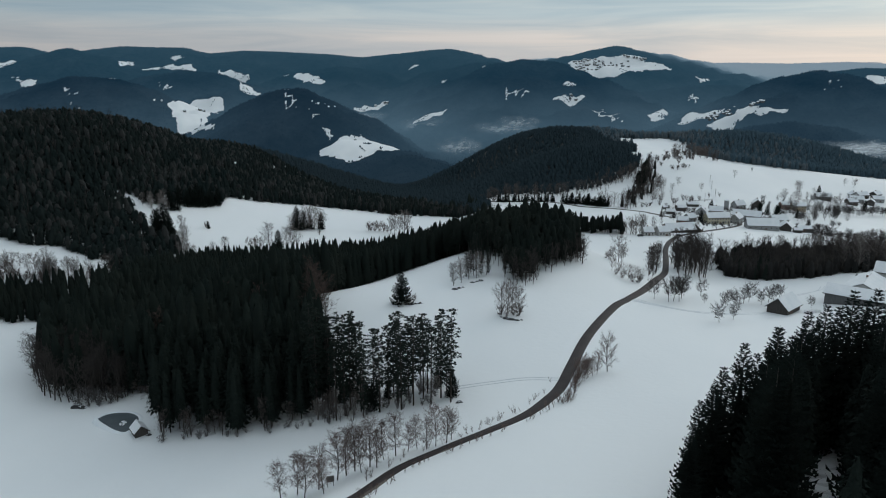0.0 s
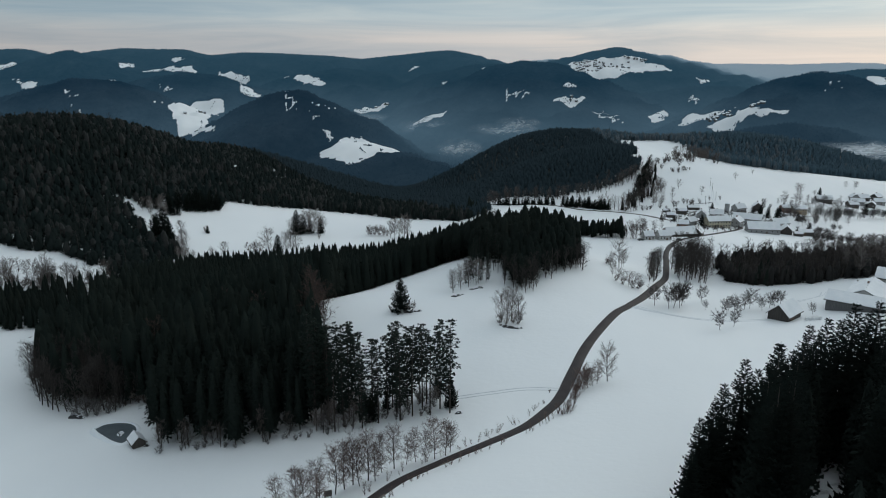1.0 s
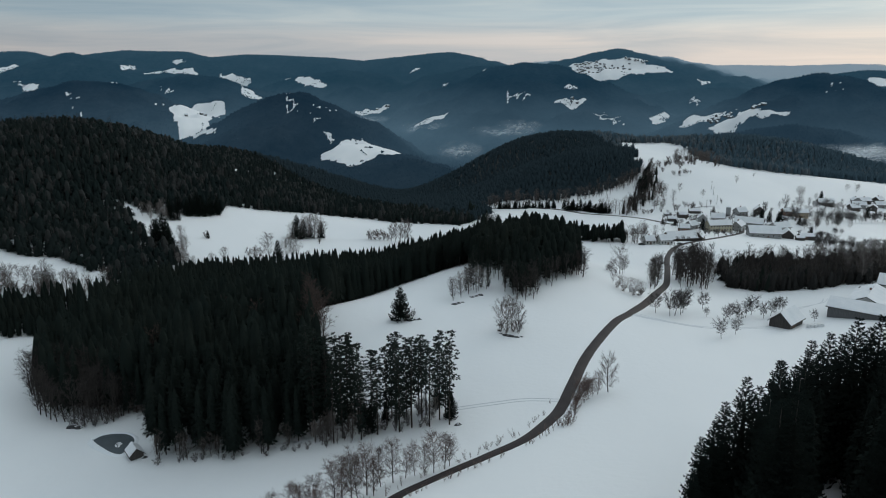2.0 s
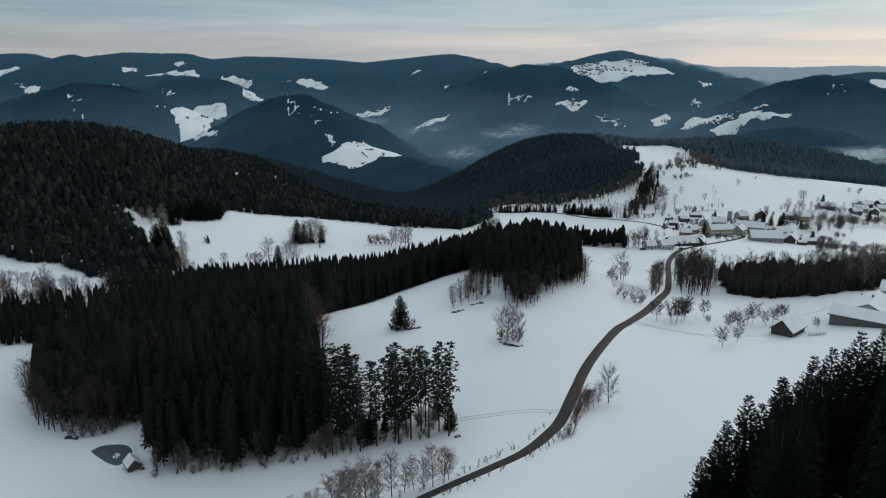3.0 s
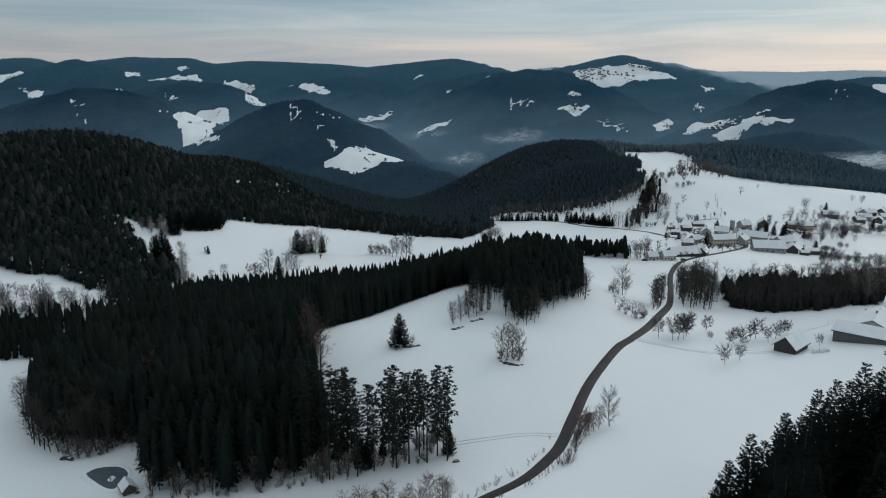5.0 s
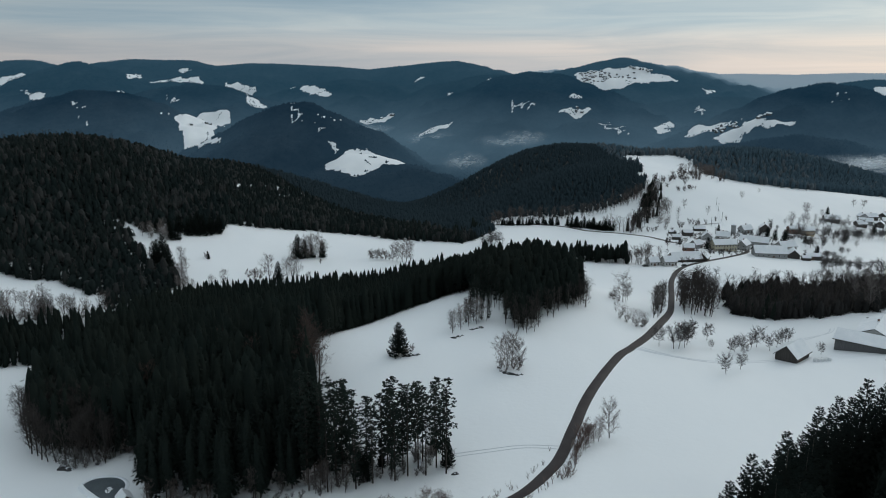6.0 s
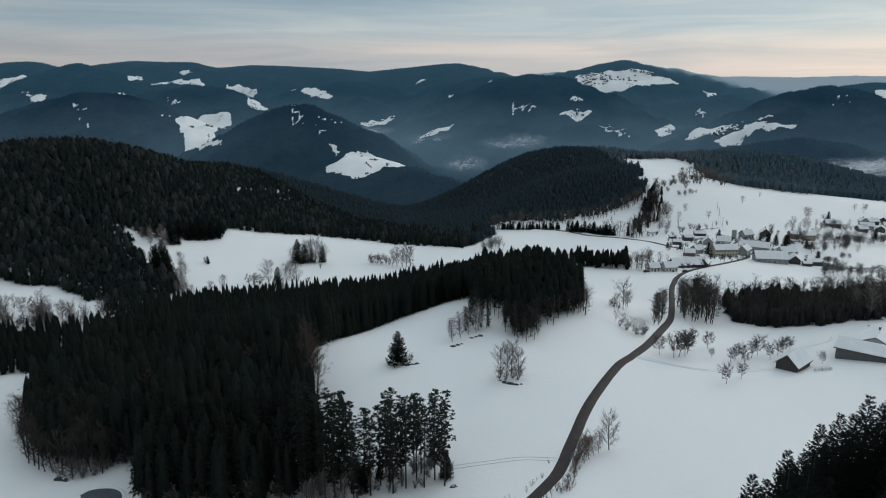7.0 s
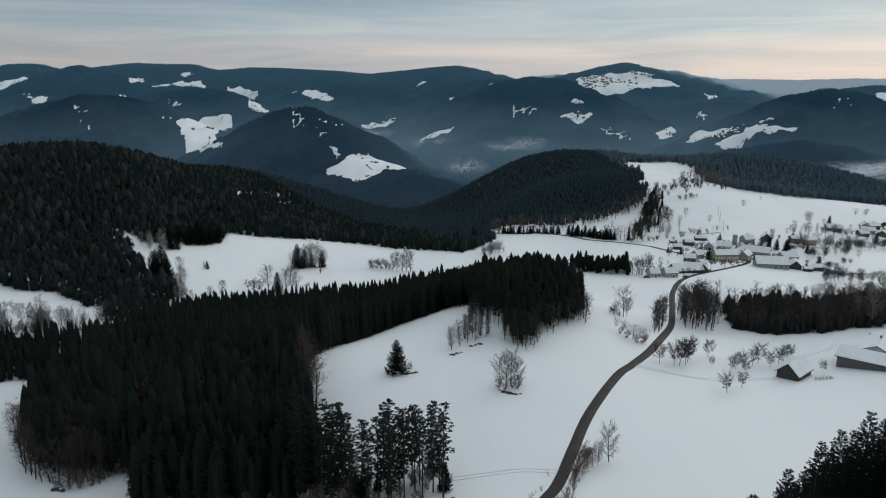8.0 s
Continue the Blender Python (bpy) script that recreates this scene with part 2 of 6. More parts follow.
VALE_CROWNS = material("dark_undergrowth", (0.014, 0.015, 0.015), (0.028, 0.026, 0.025), 0.95, 0.05, 2, 0, 0.25)
# the ridge's blue-grey haze put into the twig colour
HAZED_RIDGE_TWIGS = material("hazed_ridge_twigs", (0.060, 0.080, 0.094), (0.074, 0.092, 0.104), 0.9, 0.02, 2, 0, 0.12)
ASPHALT = material("wet_asphalt", (0.030, 0.0235, 0.024), (0.049, 0.040, 0.040), 0.7, 0.25, 6, 0.2, spec=0.2)
PLANKS = material("weathered_planks", (0.050, 0.045, 0.042), (0.095, 0.086, 0.080), 0.85, 0.8, 6, 0.3, 0, 0.15, stretch=(6, 6, 0.5))
GREY_PLANKS = material("grey_weathered_planks", (0.10, 0.10, 0.105), (0.16, 0.16, 0.16), 0.85, 0.8, 6, 0.3, 0, 0.1, stretch=(6, 6, 0.5))
ROOF_SNOW = material("thin_roof_snow", (0.72, 0.75, 0.78), (0.85, 0.86, 0.88), 0.75, 0.25, 2.5, 0.3)
WHITE_WALL = material("pale_plaster", (0.46, 0.46, 0.45), (0.58, 0.57, 0.55), 0.9, 0.4, 5, 0.1)
GREY_WALL = material("grey_plaster", (0.24, 0.245, 0.25), (0.34, 0.34, 0.34), 0.9, 0.4, 5, 0.1)
YELLOW_WALL = material("pale_yellow_plaster", (0.44, 0.40, 0.29), (0.52, 0.47, 0.36), 0.9, 0.4, 5, 0.1)
ORANGE_WALL = material("ochre_plaster", (0.33, 0.25, 0.17), (0.39, 0.31, 0.22), 0.9, 0.4, 5, 0.1)
BRICK_WALL = material("red_brown_wall", (0.16, 0.085, 0.065), (0.22, 0.13, 0.10), 0.9, 0.6, 6, 0.2)
EAVES = material("dark_eaves", (0.045, 0.038, 0.034), (0.08, 0.07, 0.06), 0.8, 1, 6, 0.1)
PANE = material("window_glass", (0.020, 0.024, 0.030), (0.03, 0.036, 0.042), 0.12, 1, 6, 0, spec=0.6)
FRAME = material("window_frame", (0.55, 0.54, 0.52), (0.62, 0.61, 0.6), 0.6, 1, 6)
DOOR = material("door_wood", (0.085, 0.055, 0.038), (0.12, 0.08, 0.06), 0.7, 1, 6)
CHIMNEY = material("chimney_brick", (0.20, 0.12, 0.095), (0.27, 0.19, 0.16), 0.9, 2, 8, 0.2)
ICE = material("grey_pond_ice", (0.085, 0.105, 0.118), (0.045, 0.058, 0.068), 0.4, 0.22, 2.5, 0.05, spec=0.35)
ROCK = material("dark_rock", (0.028, 0.028, 0.030), (0.075, 0.075, 0.078), 0.95, 0.8, 4, 0.6)
FOIL = material("white_bale_wrap", (0.68, 0.70, 0.71), (0.76, 0.77, 0.78), 0.5, 1, 6, 0.1)
VERGE = material("dead_grass_verge", (0.075, 0.060, 0.050), (0.22, 0.20, 0.18), 0.95, 0.8, 7, 0.4)


# ---- building blocks ----
def tri_mesh(name, verts, tris, mats, idx=None):
    verts, tris = np.asarray(verts, np.float32), np.asarray(tris, np.int32)
    me = bpy.data.meshes.new(name)
    me.vertices.add(len(verts))
    me.vertices.foreach_set("co", verts.ravel())
    me.loops.add(tris.size)
    me.loops.foreach_set("vertex_index", tris.ravel())
    me.polygons.add(len(tris))
    me.polygons.foreach_set("loop_start", np.arange(0, tris.size, 3, dtype=np.int32))
    if idx is not None:
        me.polygons.foreach_set("material_index", np.asarray(idx, np.int32))
    for m in mats:
        me.materials.append(m)
    me.update(calc_edges=True)
    return me


def mist_material():
    """Thin valley mist: a white see-through sheet that scatters a little of the light, fading out to the rim."""
    m = bpy.data.materials.new("valley_mist")
    m.use_nodes = True
    n, l = m.node_tree.nodes, m.node_tree.links
    n.clear()
    co, rim, soft = n.new("ShaderNodeTexCoord"), n.new("ShaderNodeVectorMath"), n.new("ShaderNodeTexNoise")
    rim.operation = "LENGTH"
    l.new(co.outputs["Object"], rim.inputs[0])
    soft.inputs["Scale"].default_value, soft.inputs["Detail"].default_value, soft.inputs["Distortion"].default_value = 2.0, 5, 1.2
    l.new(co.outputs["Object"], soft.inputs["Vector"])
    fade, puff, mul = n.new("ShaderNodeMapRange"), n.new("ShaderNodeMapRange"), n.new("ShaderNodeMath")
    for k, v in ((1, 0.0), (2, 0.95), (3, 0.75), (4, 0.0)):
        fade.inputs[k].default_value = v
    for k, v in ((1, 0.36), (2, 0.74)):
        puff.inputs[k].default_value = v
    mul.operation = "MULTIPLY"
    l.new(rim.outputs["Value"], fade.inputs[0])
    l.new(soft.outputs[0], puff.inputs[0])
    l.new(fade.outputs[0], mul.inputs[0])
    l.new(puff.outputs[0], mul.inputs[1])
    clear, body, mix, out = n.new("ShaderNodeBsdfTransparent"), n.new("ShaderNodeBsdfDiffuse"), n.new("ShaderNodeMixShader"), n.new("ShaderNodeOutputMaterial")
    body.inputs["Color"].default_value = (0.55, 0.58, 0.60, 1)
    glow, sum_up = n.new("ShaderNodeBsdfTranslucent"), n.new("ShaderNodeAddShader")
    glow.inputs["Color"].default_value = (0.55, 0.58, 0.60, 1)
    l.new(body.outputs[0], sum_up.inputs[0])
    l.new(glow.outputs[0], sum_up.inputs[1])
    l.new(mul.outputs[0], mix.inputs[0])
    l.new(clear.outputs[0], mix.inputs[1])
    l.new(sum_up.outputs[0], mix.inputs[2])
    l.new(mix.outputs[0], out.inputs["Surface"])
    return m


def part(name, bm, mat, parent, label=""):
    """Links a bmesh, or a mesh, as one object under a thing or a part."""
    me = bm
    if isinstance(bm, bmesh.types.BMesh):
        me = bpy.data.meshes.new(name)
        bm.to_mesh(me)
        bm.free()
        me.materials.append(mat)
    ob = new(name, me)
    ob.parent = parent
    if label:
        tagged(ob, label)
    return ob


def thing(name, label, category, place=(0, 0, 0), turn=0.0, group="", kind=""):
    ob = tagged(new(name), label, category, group, kind)
    ob.matrix_world = pose(*place, 0, 0, turn)
    return ob


# ---- the lie of the land ----

# rounded swells and hollows of the near country: x, y, radius, height
SWELLS = [
    (-600, 400, 330, 32.8), (0, -200, 330, 16.7), (900, 400, 330, -12.1), (-450, 700, 210, 32.8), (300, 1150, 210, -22.6),
    (-150, 1450, 210, -39.8), (600, 1300, 210, 35.6), (900, 1150, 210, -27.5), (0, 1600, 210, -57.5), (150, 1300, 210, 56),
    (450, 1600, 210, -37.7), (750, 700, 210, -16.3), (-150, 1150, 210, -45.6), (-450, 1600, 210, -33.3), (750, 1600, 210, -52),
    (-600, 1150, 210, -17.5), (-300, 1300, 210, 51.4), (300, 1600, 210, -33.2), (150, 1150, 210, 57), (900, 1450, 210, -14.8),
    (0, 1300, 210, -49.3), (-600, 850, 210, 12.2), (-300, 1600, 210, -54.1), (450, 1300, 210, 35.6), (-450, 1000, 210, 16.6),
]
KNOLLS = [
    (150, 0, 130, 4.1), (-150, 140, 130, -14.4), (-300, 560, 130, 34), (150, 840, 130, 34.8), (450, 560, 130, -9.9),
    (0, 0, 130, 14), (0, 560, 130, -4.8), (-300, 980, 130, 28.6), (0, 980, 130, -25), (300, 840, 130, 10.6),
    (-150, 420, 130, -7.6), (-300, 0, 130, -9.5), (150, 420, 130, 2.8), (-300, 280, 130, -16.5), (0, 840, 130, -12.8),
    (-300, 840, 130, 9), (300, 280, 130, 8.1), (300, 560, 130, -4.8), (300, 980, 130, 19.4), (-300, 700, 130, 28),
]
HOLLOWS = [
    (-150, 700, 130, -6.8), (450, 700, 130, -17.2), (-150, 0, 130, -15.2), (-300, 420, 130, 10.2), (450, 980, 130, 1.7),
    (300, 420, 130, -8.3), (450, 840, 130, 13.6), (0, 420, 130, -6.2), (-150, 980, 130, 21.1), (300, 700, 130, 8.2),
    (150, 700, 130, -5), (40, 240, 60, 2.9), (40, 320, 60, 19.2), (-120, 320, 60, -4.9), (-40, 240, 60, 11.5),
    (-40, 160, 60, -8), (-40, 320, 60, -5.3), (120, 240, 60, -3.6), (120, 320, 60, -6.7), (-120, 240, 60, -7.9),
    (120, 160, 60, -4.8),
]
# crests of the hills across the valley: fall of their flanks, and a line of x, y, z
CRESTS = []
CRESTS.append((0.34, [(-3054, 4600, 149), (-2764, 4600, 194), (-2658, 4600, 197), (-2504, 4600, 163), (-2273, 4600, 170), (-2005, 4600, 201), (-1812, 4600, 194), (-1636, 4600, 191), (-1462, 4600, 157), (-1249, 4600, 174), (-1002, 4600, 167), (-685, 4600, 150), (-508, 4600, 133), (-296, 4600, 154), (-83, 4600, 178), (40, 4600, 184), (146, 4600, 144), (288, 4600, 130), (413, 4600, 103)]))
CRESTS.append((0.42, [(-2713, 4150, 6), (-2379, 4150, 94), (-2210, 4150, 155), (-2111, 4150, 180), (-1989, 4150, 143), (-1825, 4150, 44), (-1720, 4150, -25)]))
CRESTS.append((0.45, [(-1924, 2900, -146), (-1729, 2900, -63), (-1582, 2900, 21), (-1465, 2900, 49), (-1332, 2900, 41), (-1217, 2900, -34), (-1121, 2900, -89), (-1068, 2900, -139)]))
CRESTS.append((0.4, [(-1614, 3550, -48), (-1439, 3550, 38), (-1244, 3550, 65), (-1122, 3550, 52), (-1017, 3550, -13), (-911, 3550, -88)]))
CRESTS.append((0.36, [(-1083, 4050, -52), (-794, 4050, 46), (-574, 4050, 82), (-387, 4050, 64), (-200, 4050, -21)]))
CRESTS.append((0.4, [(-439, 3900, -142), (-254, 3900, -53), (-41, 3900, 54), (169, 3900, 100), (305, 3900, 103)]))
CRESTS.append((0.42, [(-257, 3500, -161), (-64, 3500, -64), (180, 3500, 60), (287, 3500, 100), (381, 3500, 118), (502, 3500, 108), (612, 3500, 61), (724, 3500, -5), (867, 3500, -117)]))
CRESTS.append((0.34, [(732, 4600, 96), (871, 4600, 154), (976, 4600, 185), (1080, 4600, 202), (1223, 4600, 175), (1296, 4600, 147), (1384, 4600, 154), (1546, 4600, 120), (1799, 4600, 76), (1985, 4600, 0)]))
CRESTS.append((0.38, [(885, 3700, -90), (1055, 3700, -39), (1254, 3700, -11), (1484, 3700, -11), (1659, 3700, -33), (1867, 3700, -81)]))
CRESTS.append((0.42, [(1109, 2900, -138), (1236, 2900, -44), (1341, 2900, 22), (1426, 2900, 57), (1492, 2900, 70), (1583, 2900, 59), (1701, 2900, 18), (1943, 2900, -77)]))
CRESTS.append((0.4, [(1936, 3700, 51), (2132, 3700, 76), (2448, 3700, 68)]))
CRESTS.append((0.55, [(-814, 2500, -124), (-733, 2500, -85), (-641, 2500, -31), (-591, 2500, -6), (-540, 2500, 12), (-500, 2500, 16), (-455, 2500, -20), (-380, 2500, -96), (-283, 2500, -158), (-185, 2500, -182)]))
CRESTS.append((0.4, [(-400, 2200, -182), (-311, 2200, -130), (-233, 2200, -144), (-146, 2200, -182)]))
CRESTS.append((0.45, [(-280, 2020, -205), (-183, 2020, -167), (-102, 2020, -154), (-30, 2020, -179), (27, 2020, -212)]))
CRESTS.append((0.36, [(-33, 3050, -173), (159, 3050, -128), (350, 3050, -121), (541, 3050, -109), (711, 3050, -149), (858, 3050, -197)]))
CRESTS.append((0.3, [(744, 2800, -174), (917, 2800, -130), (1069, 2800, -111), (1220, 2800, -83)]))
CRESTS.append((0.4, [(931, 2350, -138), (1029, 2350, -100), (1138, 2350, -85), (1269, 2350, -102), (1519, 2350, -157)]))
CRESTS.append((0.2, [(324, 4870, 95), (587, 4870, 113), (717, 4870, 131), (850, 4870, 102)]))
CRESTS.append((0.2, [(1567, 4880, 91), (1942, 4880, 102), (2319, 4880, 95), (2694, 4880, 106), (3223, 4880, 96)]))
CRESTS.append((0.4, [(1923, 4720, 12), (2192, 4720, 55), (2396, 4720, 27)]))


def rough(x, y):
    """Gullies and spurs on the far flanks."""
    out = np.zeros_like(x)
    for k, (a, b, c) in enumerate(((0.9, 0.43, 1.1), (-0.5, 0.86, 2.3), (0.2, -0.98, 0.4), (0.75, -0.66, 4.0), (-0.97, 0.2, 5.2))):
        w = 2 * np.pi / (420 / 1.5**k)
        out += 9 / 1.25**k * np.sin(w * (a * x + b * y) + c + 1.3 * np.sin(w * 0.6 * (b * x - a * y) + 2 * c))
    return out


def height(x, y):
    """The ground's height over the plan, for arrays of x and y."""
    x, y = np.asarray(x, float), np.asarray(y, float)
    near = 30 - 0.085 * np.clip(y, -700, 1700)
    for a, b, r, h in SWELLS + KNOLLS + HOLLOWS:
        near = near + h * np.exp(-((x - a) ** 2 + (y - b) ** 2) / r**2)
    s = np.clip((np.hypot(x, y) - 1420) / 420, 0, 1)
    if not np.any(s > 0):
        return near
    bed = -228 + 0 * near
    far = np.exp(bed / 9)
    wild = rough(x, y)
    for fall, line in CRESTS:
        best = np.full_like(near, -400.0)
        for (ax, ay, az), (bx, by, bz) in zip(line, line[1:]):
            dx, dy = bx - ax, by - ay
            t = np.clip(((x - ax) * dx + (y - ay) * dy) / (dx * dx + dy * dy), 0, 1)
            d = np.hypot(x - ax - t * dx, y - ay - t * dy)
            best = np.maximum(best, az + (bz - az) * t - fall * (np.sqrt(d * d + 50**2) - 50) + wild * np.clip(d / 250, 0, 1))
        far = far + np.exp(np.clip(best, -400, 400) / 9)
    far = 9 * np.log(far)
    s = s * s * (3 - 2 * s)
    return near * (1 - s) + far * s


def ground(x, y):
    return float(height(x, y))


def inside(poly, x, y):
    x, y = np.asarray(x, float), np.asarray(y, float)
    hit = np.zeros(x.shape, bool)
    for (ax, ay), (bx, by) in zip(poly, poly[1:] + poly[:1]):
        if ay != by:
            hit ^= ((ay > y) != (by > y)) & (x < (bx - ax) * (y - ay) / (by - ay) + ax)
    return hit


# woods, in plan
SLOPE_WOOD = [(-114, 199), (-106, 196), (-97, 194), (-86, 188), (-78, 178), (-74, 167), (-64, 163), (-45, 162), (-29, 167), (-31, 184), (-40, 210), (-46, 234), (-47, 252), (-44, 300), (-22, 328), (-2, 335), (11, 318), (14, 302), (23, 292), (25, 275), (24, 265), (28, 257.5), (32, 259), (36, 266), (43, 275.5), (50, 282), (57, 288), (60, 302), (61, 330), (50, 385), (20, 420), (-40, 428), (-70, 420), (-100, 402), (-125, 385), (-140, 365), (-152, 330), (-150, 250), (-138, 228), (-128, 211)]
WEST_STRIP = [(-148, 248), (-160, 277), (-178, 271), (-250, 260), (-250, 304), (-190, 309), (-168, 322), (-146, 345)]
WEST_WOOD = [(-165, 345), (-150, 375), (-150, 400), (-172, 415), (-216, 470), (-206, 470), (-192, 482), (-176, 490), (-163, 511), (-165, 535), (-139, 558), (-120, 581), (-92, 600), (-66, 604), (-42, 592), (-10, 590), (14, 582), (30, 612), (45, 650), (42, 698), (65, 713), (86, 701), (113, 691), (130, 701), (156, 705), (174, 721), (190, 737), (207, 750), (220, 790), (234, 840), (245, 900), (290, 905), (320, 960), (330, 1500), (-700, 1500), (-700, 330), (-262, 330), (-255, 374), (-206, 370), (-178, 358)]
EAST_WOOD = [(250, 935), (320, 908), (345, 862), (420, 858), (520, 920), (620, 905), (900, 860), (1100, 900), (1100, 1500), (250, 1500)]
NEAR_WOOD = [(44, 92), (56, 108), (68, 119), (84, 126), (104, 128), (150, 110), (160, 40), (60, 30), (42, 60)]
VALE_WOOD = [(146, 368), (139, 334), (150, 322), (170, 318), (210, 322), (300, 330), (320, 380), (230, 378), (190, 366), (170, 376)]
YOUNG_WOOD = [(84, 488), (92, 506), (125, 488), (124, 463), (105, 473)]
# a snow field running up through the ridge's wood
NOTCH = [(200, 795), (228, 836), (255, 960), (262, 1109), (300, 1180), (385, 1240), (400, 1180), (385, 1050), (355, 930), (312, 860)]
WOODS = [SLOPE_WOOD, WEST_STRIP, WEST_WOOD, EAST_WOOD, NEAR_WOOD, VALE_WOOD, YOUNG_WOOD]
# snow fields among the far woods
FIELDS = [
    [(-1114, 2909), (-1082, 2932), (-1110, 3060), (-1100, 3190), (-979, 3213), (-958, 3198), (-975, 3130), (-960, 2990), (-934, 2870), (-812, 2467), (-757, 2391), (-762, 2372), (-850, 2445), (-960, 2600), (-985, 2642), (-1001, 2682), (-1040, 2774)],
    [(-1311, 4237), (-1191, 4163), (-1119, 4129), (-1070, 4082), (-1098, 4056), (-1129, 4053), (-1254, 4053)],
    [(-1010, 3600), (-951, 3520), (-913, 3503), (-856, 3402), (-868, 3373), (-899, 3365), (-945, 3375)],
    [(-812, 3956), (-800, 4060), (-737, 3991), (-692, 3926), (-637, 3829), (-595, 3798), (-662, 3785), (-707, 3793), (-759, 3898)],
    [(-876, 3998), (-843, 4030), (-843, 3955)],
    [(-1729, 4153), (-1688, 4232), (-1564, 4228), (-1505, 4234), (-1439, 4260), (-1404, 4263), (-1440, 4200), (-1500, 4180), (-1553, 4175), (-1645, 4180), (-1704, 4142)],
    [(-1647, 4397), (-1603, 4429), (-1530, 4381), (-1530, 4345), (-1620, 4365)],
    [(-1838, 4124), (-1862, 4306), (-1820, 4324), (-1776, 4199), (-1811, 4114)],
    [(-2235, 3784), (-2124, 3708), (-2069, 3729), (-2063, 3660), (-2117, 3643), (-2140, 3660)],
    [(-2647, 4212), (-2594, 4245), (-2551, 4295), (-2520, 4325), (-2444, 4090), (-2461, 4036), (-2608, 4132)],
    [(-371, 2130), (-339, 2145), (-330, 2201), (-323, 2278), (-298, 2298), (-264, 2313), (-194, 2265), (-137, 2237), (-154, 2177), (-203, 2139), (-225, 2104), (-244, 2048), (-295, 2064), (-330, 2083), (-363, 2110)],
    [(-443, 3498), (-386, 3540), (-333, 3566), (-264, 3583), (-298, 3471), (-382, 3486), (-410, 3491)],
]
FIELDS += [
    [(-143, 3065), (-82, 3061), (-46, 3070), (19, 3074), (2, 3034), (-46, 2991), (-92, 2974)],
    [(450, 3053), (516, 3079), (599, 3138), (616, 3116), (578, 3066), (547, 3039), (512, 3028)],
    [(740, 4400), (787, 4451), (915, 4410), (1034, 4365), (1168, 4359), (1189, 4299), (1232, 4276), (1262, 4262), (1357, 4239), (1189, 4153), (1078, 4094), (976, 4062), (880, 4040), (800, 4060), (750, 4200)],
    [(547, 3279), (595, 3307), (600, 3270), (562, 3180), (540, 3180)],
    [(1402, 4064), (1559, 4242), (1473, 4082), (1421, 4031)],
    [(867, 3040), (916, 3114), (980, 3180), (986, 3137), (911, 3000), (859, 2980)],
    [(913, 2784), (969, 2849), (1042, 2838), (1088, 2787), (1060, 2760), (1000, 2750), (958, 2755)],
    [(1049, 2588), (1005, 2638), (990, 2690), (1040, 2700), (1100, 2705), (1127, 2780), (1153, 2693), (1161, 2650), (1241, 2610), (1236, 2590), (1175, 2590), (1151, 2622), (1128, 2639), (1088, 2613), (1066, 2636)],
    [(2040, 3540), (2096, 3601), (2176, 3580), (2180, 3440), (2095, 3419), (2060, 3480)],
    [(-225, 4314), (-146, 4281), (-179, 4255)],
    [(190, 3770), (202, 3824), (233, 3836), (220, 3760)],
    [(-13, 3732), (-4, 3755), (25, 3720), (16, 3680)],
    [(-1779, 3850), (-1775, 3948), (-1720, 3880)],
]
# steep slopes where snow shows between thin trees
THIN = [
    [(-545, 2500), (-526, 2492), (-487, 2406), (-475, 2359), (-496, 2300), (-520, 2319)],
    [(-450, 2385), (-402, 2340), (-358, 2304), (-336, 2244), (-357, 2241), (-394, 2278), (-425, 2308)],
    [(261, 3171), (377, 3113), (362, 3084), (263, 3041)],
    [(594, 2971), (701, 3085), (754, 3000), (783, 2926), (689, 2916), (627, 2954)],
    [(1193, 3557), (1250, 3562), (1248, 3457), (1175, 3454)],
    [(-1345, 3428), (-1269, 3368), (-1204, 3305), (-1232, 3295), (-1295, 3330)],
    [(1474, 2800), (1514, 2795), (1494, 2711), (1447, 2678), (1421, 2729)],
    [(-1459, 2796), (-1383, 2772), (-1360, 2701), (-1425, 2733)],
    [(-1401, 2649), (-1326, 2643), (-1289, 2586), (-1336, 2617), (-1386, 2628)],
    [(-1159, 2856), (-1115, 2912), (-1062, 2951), (-1070, 2896), (-1137, 2852)],
    [(-445, 2432), (-401, 2451), (-353, 2445), (-375, 2403), (-421, 2397)],
]


def in_any(areas, x, y):
    hit = np.zeros(np.shape(x), bool)
    for a in areas:
        hit |= inside(a, x, y)
    return hit


def wooded(x, y):
    hit = np.zeros(np.shape(x), bool)
    for w in WOODS:
        hit |= inside(w, x, y)
    hit &= ~inside(NOTCH, x, y)
    far = np.hypot(x, y) > 1480
    bx = np.asarray(x, float) + 0.3 * rough(np.asarray(x, float) * 2.3, np.asarray(y, float) * 2.3)
    by = np.asarray(y, float) + 0.5 * rough(np.asarray(y, float) * 2.1 + 700, np.asarray(x, float) * 2.1)
    far &= ~in_any(FIELDS, bx, by)
    return hit | (far & (np.asarray(y) > 0))


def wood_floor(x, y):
    """How far needle litter covers the snow under the trees; near-black, so gaps between crowns show no snow."""
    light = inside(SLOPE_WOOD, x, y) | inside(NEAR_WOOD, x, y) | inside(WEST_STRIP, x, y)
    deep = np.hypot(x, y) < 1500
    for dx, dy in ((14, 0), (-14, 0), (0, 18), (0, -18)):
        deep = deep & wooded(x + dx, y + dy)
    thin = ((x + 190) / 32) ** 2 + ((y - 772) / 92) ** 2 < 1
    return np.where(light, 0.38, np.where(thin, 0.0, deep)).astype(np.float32)


